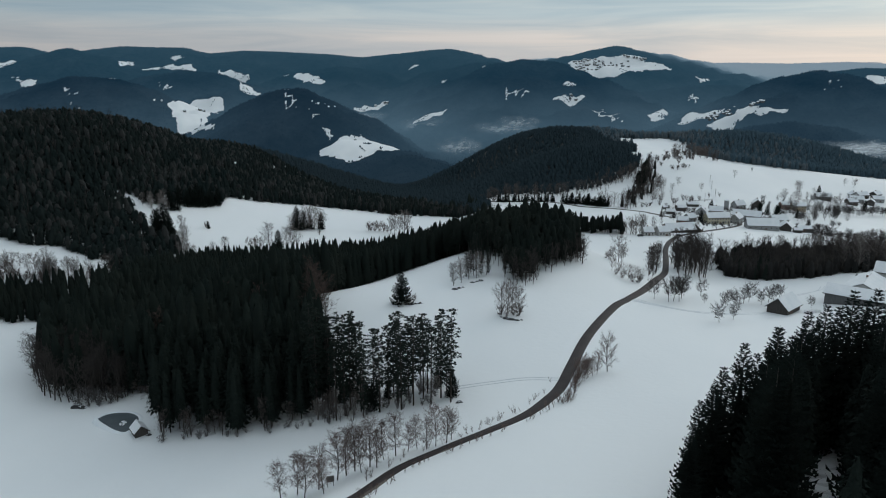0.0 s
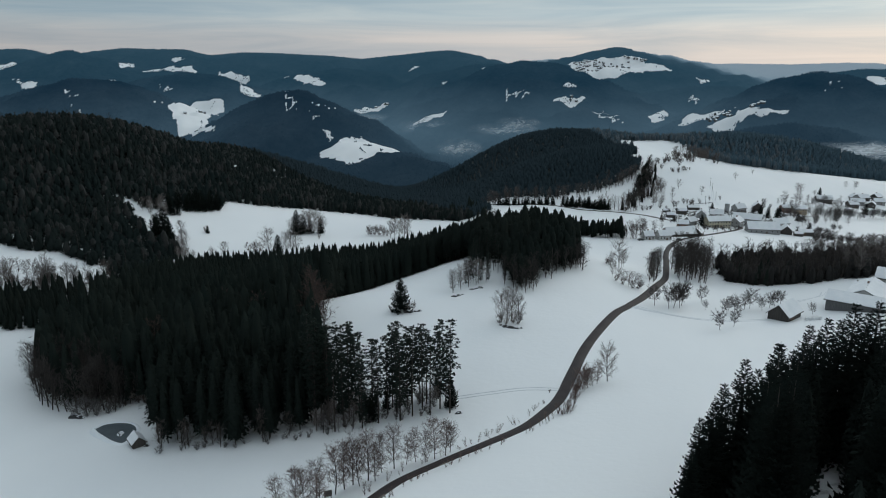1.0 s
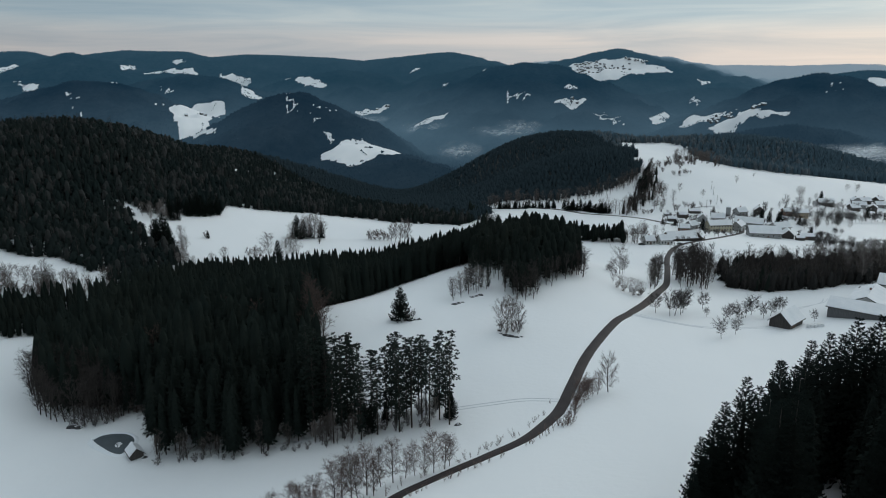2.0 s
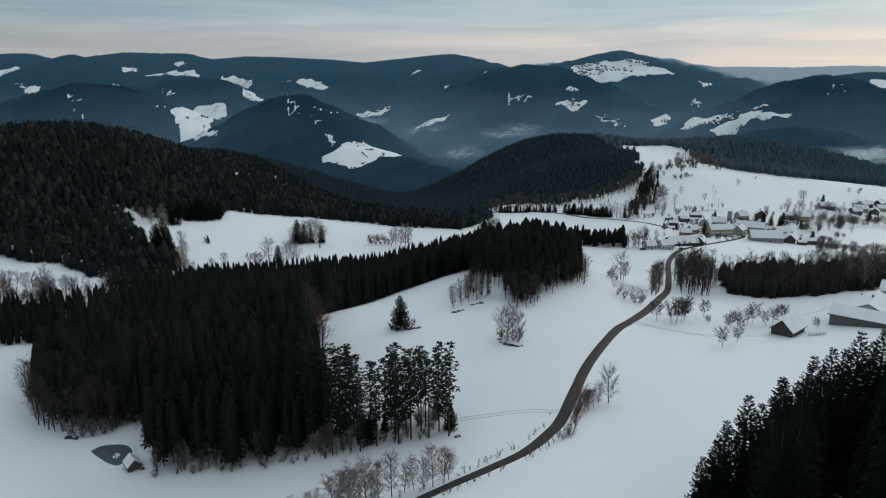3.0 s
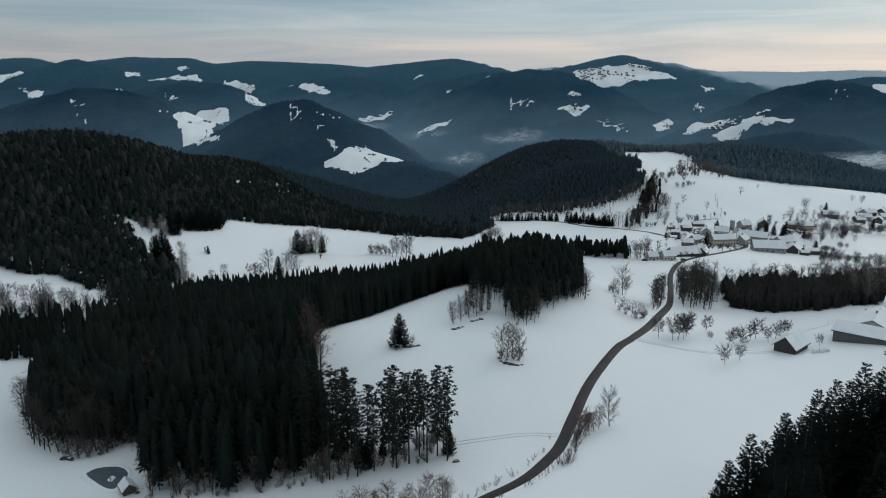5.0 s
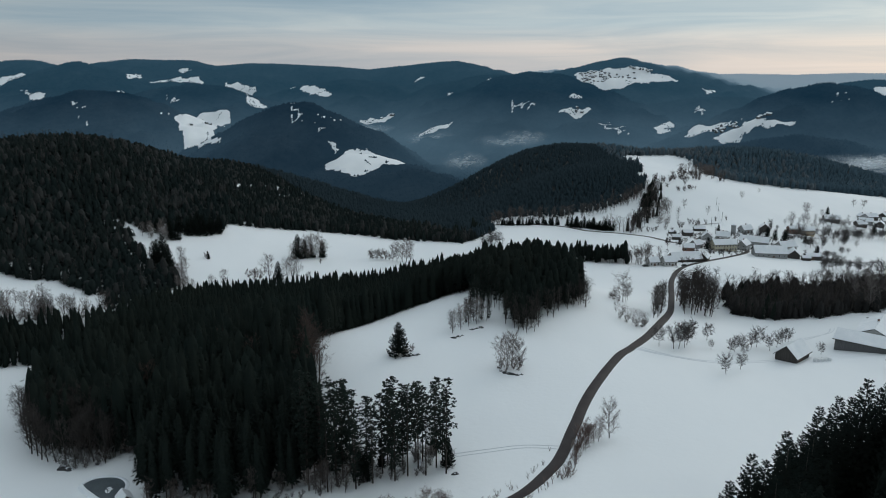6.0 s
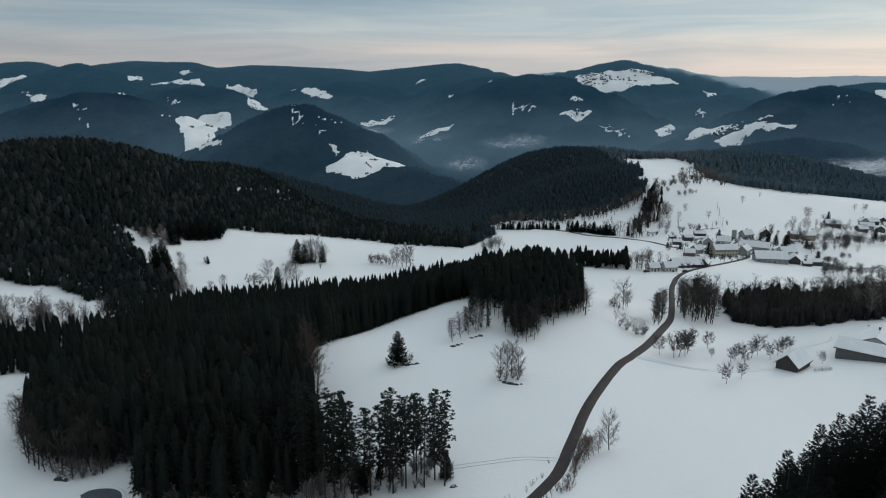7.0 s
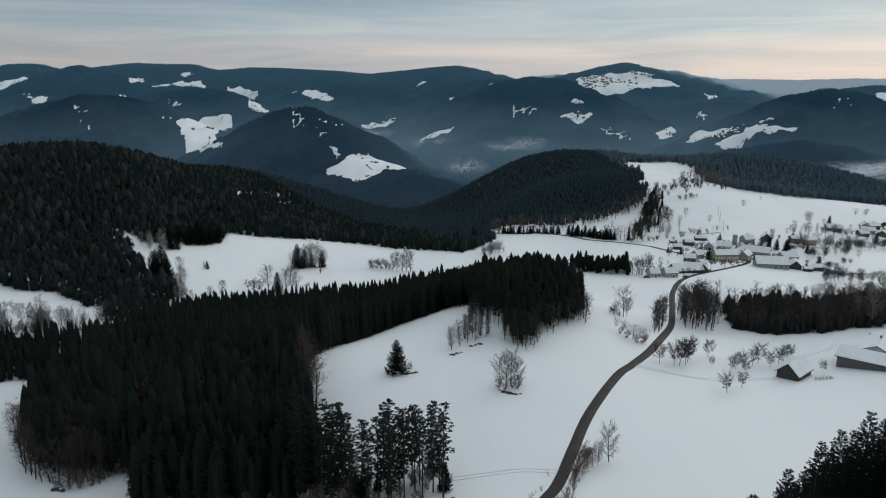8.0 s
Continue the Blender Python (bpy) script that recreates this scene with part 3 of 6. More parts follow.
def build_ground():
    az = np.radians(np.concatenate([np.arange(-180, -40, 2.0), np.arange(-40, 40, 0.25), np.arange(40, 180, 2.0)]))
    rr = np.concatenate([18 * (1480 / 18) ** np.linspace(0, 1, 215)[:-1], 1480 * (5600 / 1480) ** np.linspace(0, 1, 165)])
    a, r = np.meshgrid(az, rr)
    x, y = r * np.sin(a), r * np.cos(a)
    z = height(x, y)
    n, k = len(az), len(rr)
    verts = np.concatenate([np.stack([x, y, z], -1).reshape(-1, 3), [[0, 0, ground(0, 0)]]])
    i, j = np.meshgrid(np.arange(k - 1), np.arange(n), indexing="ij")
    p, q = i * n + j, i * n + (j + 1) % n
    tris = np.concatenate([np.stack([p, q, q + n], -1).reshape(-1, 3), np.stack([p, q + n, p + n], -1).reshape(-1, 3)])
    hub = np.stack([np.full(n, n * k), (np.arange(n) + 1) % n, np.arange(n)], -1)
    tris = np.concatenate([tris, hub])
    vx, vy = verts[:, 0], verts[:, 1]
    stand = (np.hypot(vx, vy) > 1480) & (vy < 5090) & wooded(vx, vy) & ~inside(WEST_WOOD, vx, vy) & ~inside(EAST_WOOD, vx, vy)
    grid = stand[:-1].reshape(k, n).astype(np.float32)
    grid = (np.roll(grid, 1, 1) + 3 * grid + np.roll(grid, -1, 1)) / 5
    stand = np.append(grid.ravel(), 0)
    stand *= np.where(in_any(THIN, vx, vy) & (np.random.default_rng(3).uniform(0, 1, len(vx)) < 0.42), 0.35, 1)
    me = tri_mesh("ground", verts, tris, [SNOW_GROUND, HAZE_GLOW_GROUND], (stand[tris] > 0.05).any(1))
    me.attributes.new("stand", "FLOAT", "POINT").data.foreach_set("value", stand.astype(np.float32))
    wood = me.attributes.new("wood", "FLOAT", "POINT")
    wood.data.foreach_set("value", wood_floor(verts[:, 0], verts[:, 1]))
    me.polygons.foreach_set("use_smooth", np.ones(len(tris), bool))
    return tagged(new("ground", me), "rolling snow-covered meadows and wooded hills", "ground", kind="structure")


build_ground()


# ---- trees: templates of triangles, grown once ----
rng = np.random.default_rng(7)


class Shape:
    def __init__(self):
        self.v, self.t, self.m = [], [], []

    def add(self, verts, tris, m=0):
        k = len(self.v)
        self.v += [tuple(p) for p in verts]
        self.t += [tuple(k + c for c in t) for t in tris]
        self.m += [m] * len(tris)

    def tube(self, a, b, ra, rb, sides=4, m=0):
        a, b = np.asarray(a, float), np.asarray(b, float)
        d = (b - a) / (np.linalg.norm(b - a) + 1e-9)
        u = np.cross(d, (0.3, 0.9, 0.1) if abs(d[2]) > 0.8 else (0, 0, 1))
        u /= np.linalg.norm(u)
        w = np.cross(d, u)
        ring = [(math.cos(2 * math.pi * i / sides) * u + math.sin(2 * math.pi * i / sides) * w) for i in range(sides)]
        tris = []
        for i in range(sides):
            j = (i + 1) % sides
            tris += [(i, j, sides + j), (i, sides + j, sides + i)]
        self.add([a + ra * c for c in ring] + [b + rb * c for c in ring], tris, m)

    def arrays(self):
        return np.array(self.v, float), np.array(self.t, int), np.array(self.m, int)

    def only(self, m):
        v, t, k = self.arrays()
        t = t[k == m]
        used, back = np.unique(t, return_inverse=True)
        return v[used], back.reshape(-1, 3)


def pine_shape(h=22.0, low=0.42, tiers=25, sprigs=9, broad=1.0):
    """A tall pine: bare trunk (0) and ragged tiers of needles (1) with gaps between them."""
    s = Shape()
    lean = rng.normal(0, 0.35, 2)
    at = lambda f: np.array([lean[0] * f * f, lean[1] * f * f, f * h])  # noqa: E731
    for a, b in ((-0.04, 0.35), (0.35, 0.7), (0.7, 0.98)):
        s.tube(at(a), at(b), 0.19 * (1 - max(a, 0)) + 0.03, 0.19 * (1 - b) + 0.03, 5, 0)
    for i in range(tiers):
        f = low + (0.975 - low) * i / (tiers - 1) + rng.normal(0, 0.006)
        u = (f - low) / (1 - low)
        wide = broad * (0.45 + 1.75 * math.sin(math.pi * (0.16 + 0.80 * u)) ** 0.8) * rng.uniform(0.7, 1.2)
        turn = rng.uniform(0, 6.3)
        for k in range(5 if u < 0.85 else 4):
            if rng.uniform() < 0.22:
                continue
            a = turn + 1.257 * k + rng.normal(0, 0.3)
            r = wide * rng.uniform(0.6, 1.15)
            base, tip = at(f), at(f) + np.array([math.cos(a) * r, math.sin(a) * r, rng.uniform(-0.28, 0.12) * r])
            s.tube(base, tip, 0.045, 0.018, 3, 0)
            for j in range(sprigs):
                c = base + (tip - base) * (1.05 - 0.62 * rng.uniform() ** 1.6) + rng.normal(0, 0.2, 3) * (1, 1, 0.5)
                size = rng.uniform(0.18, 0.40)
                d, w = rng.normal(0, 1, 3) * (1, 1, 0.35), rng.normal(0, 1, 3) * (1, 1, 0.35)
                d, w = d / np.linalg.norm(d) * size, w / np.linalg.norm(w) * size
                s.add([c - d, c + w, c + d, c - w * 0.6], [(0, 1, 2), (0, 2, 3)], 1)
    for i in range(7):
        f, a = rng.uniform(0.06, low + 0.05), rng.uniform(0, 6.3)
        s.tube(at(f), at(f) + np.array([math.cos(a), math.sin(a), -0.15]) * rng.uniform(0.4, 1.1), 0.03, 0.01, 3, 0)
    return s


def bare_shape(h=9.0, lo=0.2, reach=0.34, n1=16, n2=6, n3=6, twig=0.8, thick=0.03, up=0.7, stems=1, droop=0.0, fork=0.9):
    """A leafless tree: stem and limbs (0), and a haze of fine twigs (1). fork: how far up the stem stays one."""
    s = Shape()

    def unit(d):
        return d / (np.linalg.norm(d) + 1e-9)

    def sliver(p, d, length, w):
        side = unit(np.cross(d, rng.normal(0, 1, 3))) * w
        s.add([p - side, p + side, p + d * length], [(0, 1, 2)], 1)

    for k in range(stems):
        foot = np.zeros(3) if stems == 1 else rng.normal(0, 0.02 * h, 3) * (1, 1, 0)
        lean = rng.normal(0, 0.025 if stems == 1 else 0.30, 3) * (1, 1, 0)
        tall = h * (1 if stems == 1 else rng.uniform(0.65, 1.0))
        bend = rng.normal(0, 0.04, 3) * (1, 1, 0)
        at = lambda f: foot + np.array([0, 0, tall * f]) + (lean * f + bend * math.sin(3.1 * f)) * tall  # noqa: E731, B023
        thickness = tall * 0.0125
        cuts = (-0.03, 0.3, 0.6, fork)
        for a, b in zip(cuts, cuts[1:]):
            s.tube(at(a), at(b), thickness * (1.05 - max(a, 0) * 0.95), thickness * (1.05 - b * 0.95), 4, 0)
        for i in range(n1):
            f = lo + (fork - lo) * (i + rng.uniform()) / n1
            a = 2.4 * i + rng.uniform(-0.6, 0.6)
            shape = math.sin(math.pi * (0.22 + 0.72 * (f - lo) / (1 - lo)))
            length = tall * reach * shape * rng.uniform(0.7, 1.2)
            d = unit(np.array([math.cos(a), math.sin(a), up * rng.uniform(0.6, 1.4) + 0.5 * f]))
            start = at(f)
            mid = start + d * length * 0.5
            end = mid + unit(d + (0, 0, 0.35 - droop)) * length * 0.5
            s.tube(start, mid, thickness * 0.42 * (1.1 - 0.6 * f), thickness * 0.25, 3, 0)
            s.tube(mid, end, thickness * 0.25, thickness * 0.1, 3, 0)
            for j in range(n2):
                g = rng.uniform(0.2, 1.0)
                b = start + (mid - start) * g * 2 if g < 0.5 else mid + (end - mid) * (g - 0.5) * 2
                e = unit(d + rng.normal(0, 0.65, 3) + (0, 0, 0.25 - droop))
                long = length * rng.uniform(0.3, 0.55)
                sliver(b, e, long, thick * 0.9)
                for _ in range(n3):
                    sliver(b + e * long * rng.uniform(0.15, 1.0), unit(e + rng.normal(0, 0.6, 3) - (0, 0, droop)), twig * rng.uniform(0.5, 1.2), thick * 0.5)
    return s


def tuft_shape(h=22.0, r=3.2, tufts=120, low=0.15, blunt=0.3, size=0.9, trunk=True):
    """A conifer seen over some distance: stem (0), and a shaded core hung all round with tufts of needles (1)."""
    s = Shape()
    if trunk:
        s.tube((0, 0, -1), (0, 0, h * (low + 0.25)), h * 0.011, h * 0.008, 3, 0)
    lop = rng.uniform(0, 6.3)

    def wide(u, a):
        cone, dome = (1 - u) ** 0.85, math.sin(math.pi * (0.22 + 0.76 * u)) ** 0.7
        return r * (cone * (1 - blunt) + dome * blunt * 0.8) * (1 + 0.18 * math.sin(a * 2 + lop + 5 * u))

    rings = [[(0.74 * wide(u, a) * math.cos(a), 0.74 * wide(u, a) * math.sin(a), h * (low + (1 - low) * u + rng.uniform(-0.02, 0.02))) for a in np.arange(5) * 1.2566] for u in ((0.03, 0.45, 0.82) if trunk else (0.03, 0.6))]
    tris, top = [], 5 * len(rings)
    for k in range(5):
        j = (k + 1) % 5
        for m in range(0, top - 5, 5):
            tris += [(m + k, m + j, m + 5 + j), (m + k, m + 5 + j, m + 5 + k)]
        tris.append((top - 5 + k, top - 5 + j, top))
    s.add(sum(rings, []) + [(0, 0, h * 0.97)], tris, 1)
    for k in range(tufts):
        u, a = 1 - (1 - (k + rng.uniform()) / tufts) ** 0.62, rng.uniform(0, 6.3)
        c, q = math.cos(a), math.sin(a)
        w, z, g = wide(u, a) * rng.uniform(0.66, 1.06), h * (low + (0.97 - low) * u), size * rng.uniform(0.6, 1.4) * (0.55 + 0.45 * (1 - u))
        p = np.array([c * w, q * w, z])
        b = rng.uniform(0.35, 0.65) * g
        s.add([p + (q * b, -c * b, rng.uniform(0, 0.5) * g), p + (c * g, q * g, rng.uniform(-0.8, 0.15) * g), p + (-q * b, c * b, rng.uniform(0, 0.5) * g)], [(0, 1, 2)], 1)
    return s


def fir_shape(h=28.0, spread=5.0, whorls=32, arms=7, low=0.06, pairs=6, gaps=0.08):
    """A large spruce near by: trunk (0) and long boughs (1), sagging and turned up at the tip, hung with twigs on both sides."""
    s = Shape()
    for a, b in ((-0.03, 0.5), (0.5, 0.97)):
        s.tube((0, 0, h * a), (0, 0, h * b), h * 0.013 * (1.05 - max(a, 0)), h * 0.013 * (1.05 - b), 6, 0)
    core = [(0.26 * spread * math.cos(a), 0.26 * spread * math.sin(a), h * (low + 0.06)) for a in np.arange(6) * 1.047]
    s.add(core + [(0, 0, h * 0.88)], [(n, (n + 1) % 6, 6) for n in range(6)], 1)
    for i in range(whorls):
        f = low + (0.975 - low) * (i / (whorls - 1)) ** 0.92
        full = spread * (1 - f) ** 0.72 * (0.55 + 0.45 * min(1, (f - low) * 9 + 0.3)) + 0.25
        turn, n = rng.uniform(0, 6.3), arms if f < 0.85 else max(4, arms - 2)
        for k in range(n):
            if rng.uniform() < gaps:
                continue
            a = turn + 2 * math.pi * k / n + rng.normal(0, 0.22)
            out, side = np.array([math.cos(a), math.sin(a), 0]), np.array([-math.sin(a), math.cos(a), 0])
            long = full * rng.uniform(0.62, 1.18)
            sag = long * (0.42 * (1 - f) + rng.uniform(-0.05, 0.12))
            at = lambda g: np.array([0, 0, f * h]) + out * long * g + np.array([0, 0, -sag * math.sin(2.2 * g) + 0.30 * long * g * g])  # noqa: E731, B023
            for j in range(pairs):
                g = 0.22 + 0.78 * (j + rng.uniform(0.1, 0.9)) / pairs
                p, ahead = at(g), at(min(1.05, g + 0.08)) - at(g)
                twig = (0.2 + 0.26 * long * (1.12 - g)) * rng.uniform(0.8, 1.25)
                for hand in (-1, 1):
                    tip = p + side * hand * twig + out * twig * rng.uniform(0.5, 1.0) + (0, 0, -twig * rng.uniform(0.05, 0.45))
                    s.add([p - ahead * 0.9, p + ahead * 1.1 + (0, 0, 0.04), tip], [(0, 1, 2)], 1)
                s.add([p + side * 0.08, p - side * 0.08, p + out * 0.25 * twig + (0, 0, -0.5 * twig)], [(0, 1, 2)], 1)
            s.add([at(0.9) + side * 0.12, at(0.9) - side * 0.12, at(1.08)], [(0, 1, 2)], 1)
    s.tube((0, 0, h * 0.95), (0, 0, h), 0.07, 0.01, 3, 1)
    return s


def cone_shape(h=22.0, r=3.2, sides=5, tiers=3):
    """A spruce seen from afar: stacked ragged skirts."""
    s = Shape()
    for i in range(tiers):
        z0, z1 = h * (0.08 + 0.26 * i * 3 / tiers), h * min(1.0, 0.55 + 0.5 * i / max(1, tiers - 1)) if tiers > 1 else h
        rad = r * (1 - 0.72 * i / tiers)
        ring = [(rad * rng.uniform(0.75, 1.2) * math.cos(2 * math.pi * k / sides + i), rad * rng.uniform(0.75, 1.2) * math.sin(2 * math.pi * k / sides + i), z0 + rng.normal(0, 0.03) * h) for k in range(sides)]
        s.add(ring + [(rng.normal(0, 0.1), rng.normal(0, 0.1), z1)], [(k, (k + 1) % sides, sides) for k in range(sides)], 0)
    return s


def scatter(name, spots, shapes, mats, label, category, soft=False):
    """One object of many plants: spots are rows of x, y, z, size, turn. soft: needles shaded as one rounded crown."""
    spots = np.asarray(spots, float)
    pick = rng.integers(0, len(shapes), len(spots))
    vs, ts, ms, ns, base = [], [], [], [], 0
    for k, shape in enumerate(shapes):
        v, t, m = shape.arrays() if isinstance(shape, Shape) else shape
        some = spots[pick == k]
        if not len(some):
            continue
        c, q = np.cos(some[:, 4])[:, None], np.sin(some[:, 4])[:, None]
        x, y, z = (v[None, :, n] * some[:, 3][:, None] for n in range(3))
        out = np.stack([x * c - y * q + some[:, 0][:, None], x * q + y * c + some[:, 1][:, None], z * rng.uniform(0.85, 1.15, (len(some), 1)) + some[:, 2][:, None]], -1)
        vs.append(out.reshape(-1, 3))
        if soft:
            flat = np.hypot(v[:, 0], v[:, 1]) + 1e-3
            nx, ny = v[:, 0] / flat * 0.62, v[:, 1] / flat * 0.62
            ns.append(np.stack([nx * c - ny * q, nx * q + ny * c, np.full((len(some), len(v)), 0.78)], -1).reshape(-1, 3))
        ts.append((t[None] + base + len(v) * np.arange(len(some))[:, None, None]).reshape(-1, 3))
        ms.append(np.tile(m, len(some)))
        base += len(v) * len(some)
    me = tri_mesh(name, np.concatenate(vs), np.concatenate(ts), mats, np.concatenate(ms))
    if soft:
        me.attributes.new("custom_normal", "FLOAT_VECTOR", "POINT").data.foreach_set("vector", np.concatenate(ns).astype(np.float32).ravel())
    return tagged(new(name, me), label, category, kind="stuff")


def spots_in(test, box, gap, low=0.8, high=1.15, sink=0.2):
    """A jittered grid of places inside a test: rows of x, y, z, size, turn."""
    x0, x1, y0, y1 = box
    x, y = np.meshgrid(np.arange(x0, x1, gap), np.arange(y0, y1, gap))
    x = (x + rng.uniform(-0.42, 0.42, x.shape) * gap).ravel()
    y = (y + rng.uniform(-0.42, 0.42, y.shape) * gap).ravel()
    keep = test(x, y)
    x, y = x[keep], y[keep]
    return np.stack([x, y, height(x, y) - sink, rng.uniform(low, high, len(x)), rng.uniform(0, 6.3, len(x))], -1)


def tree_kind(name, shape, bark, leaf, label, category, crown="crown", group=""):
    """One whole tree as a thing with a trunk and a crown, parked at the origin until it is set."""
    root = thing(name, label, category, group=group)
    v, t = shape.only(0)
    part("trunk", tri_mesh("trunk", v, t, [bark]), None, root)
    v, t = shape.only(1)
    part(crown, tri_mesh(crown, v, t, [leaf]), None, root)
    return root


class Grove:
    """Sets whole trees of a few kinds; the first of each kind is the original itself."""

    def __init__(self, kinds):
        self.kinds, self.used = kinds, [False] * len(kinds)

    def set(self, x, y, size=1.0, turn=None, which=None, sink=0.15, tall=1.0):
        k = int(rng.integers(len(self.kinds))) if which is None else which
        turn = rng.uniform(0, 360) if turn is None else turn
        root = self.kinds[k]
        m = pose(x, y, ground(x, y) - sink, 0, 0, turn)
        if self.used[k]:
            root = copy_thing(root, m)
        self.used[k] = True
        root.matrix_basis = m
        root.scale = (size, size, size * tall)
        return root


class Hedge:
    """Gathers the places of shrubs too far off to tell apart."""

    def __init__(self):
        self.spots = []

    def set(self, x, y, size=1.0):
        self.spots.append((x, y, ground(x, y) - 0.15, size, rng.uniform(0, 6.3)))


far_bushes = Hedge()
box_of = lambda p: (min(q[0] for q in p), max(q[0] for q in p), min(q[1] for q in p), max(q[1] for q in p))  # noqa: E731
SPRUCES = [tuft_shape(23.5, rng.uniform(2.9, 3.5), 460, low, rng.uniform(0.15, 0.5), 0.75) for low in (0.10, 0.18, 0.28, 0.14, 0.23)]
GREAT_SPRUCES = [fir_shape(29, 5.6, 36, 10, 0.05, 5, 0.03), fir_shape(30, 5.4, 36, 10, 0.07, 5, 0.03), fir_shape(27, 5.8, 34, 10, 0.04, 5, 0.03)]
MID_SPRUCES = [tuft_shape(22 + rng.uniform(-1.5, 1.5), rng.uniform(3.0, 3.6), 150, 0.12, blunt, 1.0) for blunt in (0.2, 0.4, 0.6, 0.7, 0.9, 0.5)]
HILL_SPRUCES = [tuft_shape(13.5 + rng.uniform(-2, 2), rng.uniform(5.0, 6.6), 28, 0.04, rng.uniform(0.3, 1.0), 2.9) for _ in range(8)]
BACK_SPRUCES = [tuft_shape(14 + rng.uniform(-1, 1), rng.uniform(2.6, 3.3), 60, 0.05, rng.uniform(0.2, 0.6), 0.9) for _ in range(6)]
KNOLL_TREES = [tuft_shape(13.5 + rng.uniform(-1.5, 1.5), rng.uniform(2.3, 3.0), 90, low, rng.uniform(0.6, 1.0), 0.9) for low in (0.22, 0.3, 0.36, 0.4, 0.15)]
LOW_SPRUCES = [tuft_shape(14, rng.uniform(4.8, 6.0), 14, 0.06, blunt, 2.5, False) for blunt in (0.4, 0.6, 0.8, 0.9, 1.0)]
FAR_SPRUCES = [cone_shape(8, 5.2, 4, 1) for _ in range(5)]

spruces = Grove([tree_kind("spruce", s, BARK, NEEDLES, "tall dark green spruce in a dense snowy wood", "spruce", group="spruces of the near woods") for s in SPRUCES])

lone = Grove([tree_kind("spruce", fir_shape(12, 3.6, 24, 10, 0.03, 5, 0.03), BARK, NEEDLES, "broad dark spruce standing free on the snow", "spruce", group="spruces in the fields") for _ in range(3)])

great = Grove([tree_kind("spruce", s, BARK, NEEDLES, "broad dark spruce with drooping boughs above the snow", "spruce", group="great spruces by the field") for s in GREAT_SPRUCES])

# the slope wood: whole trees along its front, the rest as one mass
def knoll(x, y):
    return (x > -4) & (y < 345)


spots = spots_in(lambda x, y: inside(SLOPE_WOOD, x, y) & (y < 300) & ~knoll(x, y), box_of(SLOPE_WOOD), 3.9, 0.68, 1.12)
front = spots[:, 1] + 0.15 * spots[:, 0] < 182
for x, y, z, size, turn in spots[front]:
    spruces.set(x, y, size * 0.95)
scatter("spruce_wood", spots[~front], MID_SPRUCES, [BARK, NEEDLES], "dense dark spruce wood on the snowy slope", "woodland", True)
spots = spots_in(lambda x, y: inside(SLOPE_WOOD, x, y) & (y >= 300) & ~knoll(x, y), box_of(SLOPE_WOOD), 2.9, 0.85, 1.08)
spots[:, 3] *= np.maximum(np.interp(spots[:, 0], (-100, -40, -10, 30), (10, 11.5, 19, 21)), 20 - (spots[:, 1] - 300) * 0.1) / 15.5
scatter("spruce_wood", spots, BACK_SPRUCES, [BARK, NEEDLES], "dense dark spruce wood running down behind the knoll", "woodland", True)
spots = spots_in(lambda x, y: inside(SLOPE_WOOD, x, y) & knoll(x, y), (-4, 62, 255, 345), 2.8, 0.86, 1.06)
spots[:, 3] *= np.interp(spots[:, 1], (270, 295, 330), (0.85, 1.05, 1.3))
scatter("knoll_wood", spots, KNOLL_TREES, [BARK, NEEDLES], "dark pines crowded on the snowy knoll", "woodland", True)
spots = spots_in(lambda x, y: inside(WEST_STRIP, x, y), box_of(WEST_STRIP), 3.1, 0.45, 0.85)
scatter("spruce_belt", spots, BACK_SPRUCES, [BARK, NEEDLES], "narrow belt of dark spruces beside the field", "woodland", True)
spots = spots_in(lambda x, y: inside(YOUNG_WOOD, x, y), box_of(YOUNG_WOOD), 2.9, 0.40, 0.98)
scatter("spruce_belt", spots, KNOLL_TREES + BACK_SPRUCES[:2], [BARK, NEEDLES], "small dark spruce belt above the village", "woodland", True)
# the wood beside the camera's way
for x, y, tip in ((46, 100.5, 59.4), (55, 109, 58.4), (64, 117, 58.5), (70, 122, 58.0), (42.1, 98.2, 56.4), (37.6, 94.3, 52.8), (40, 95.8, 54.6), (35.6, 91, 49.5), (77, 126, 59.5), (84, 130, 58.5), (92, 131, 58.0), (60, 114, 55.0), (50.5, 105.5, 55.5), (67, 119, 56), (73.5, 124, 57), (80.5, 127.5, 57), (88, 129, 57.5), (97, 130, 57), (103, 127, 58)):
    great.set(x, y, (tip - ground(x, y)) / 29, which=0)
spots = spots_in(lambda x, y: inside(NEAR_WOOD, x, y), box_of(NEAR_WOOD), 4.6, 0.82, 1.06)
for x, y, z, size, turn in spots:
    lane = np.hypot(x - 44 - 32 * (f := np.clip(((x - 44) * 32 + (y - 73) * 51) / 3625, 0, 1)), y - 73 - 51 * f)  # a narrow gap, cut along the camera's line of sight to show snow
    if y > 66 and x < 112 and lane > 3.2:
        (great if x - 0.75 * (y - 92) < 68 and rng.uniform() < 0.75 else spruces).set(x, y, size * (0.95 if x < 60 else 1.0))
spots = spots_in(lambda x, y: inside(WEST_WOOD, x, y), (-420, 335, 330, 1420), 4.5, 0.38, 0.66)
spots = spots[~inside(NOTCH, spots[:, 0], spots[:, 1]) & (spots[:, 1] < 1340) & ((spots[:, 0] > -130) | (spots[:, 1] < 1050) | (spots[:, 1] > 1220))]
thin = ((spots[:, 0] + 190) / 32) ** 2 + ((spots[:, 1] - 772) / 92) ** 2 < 1
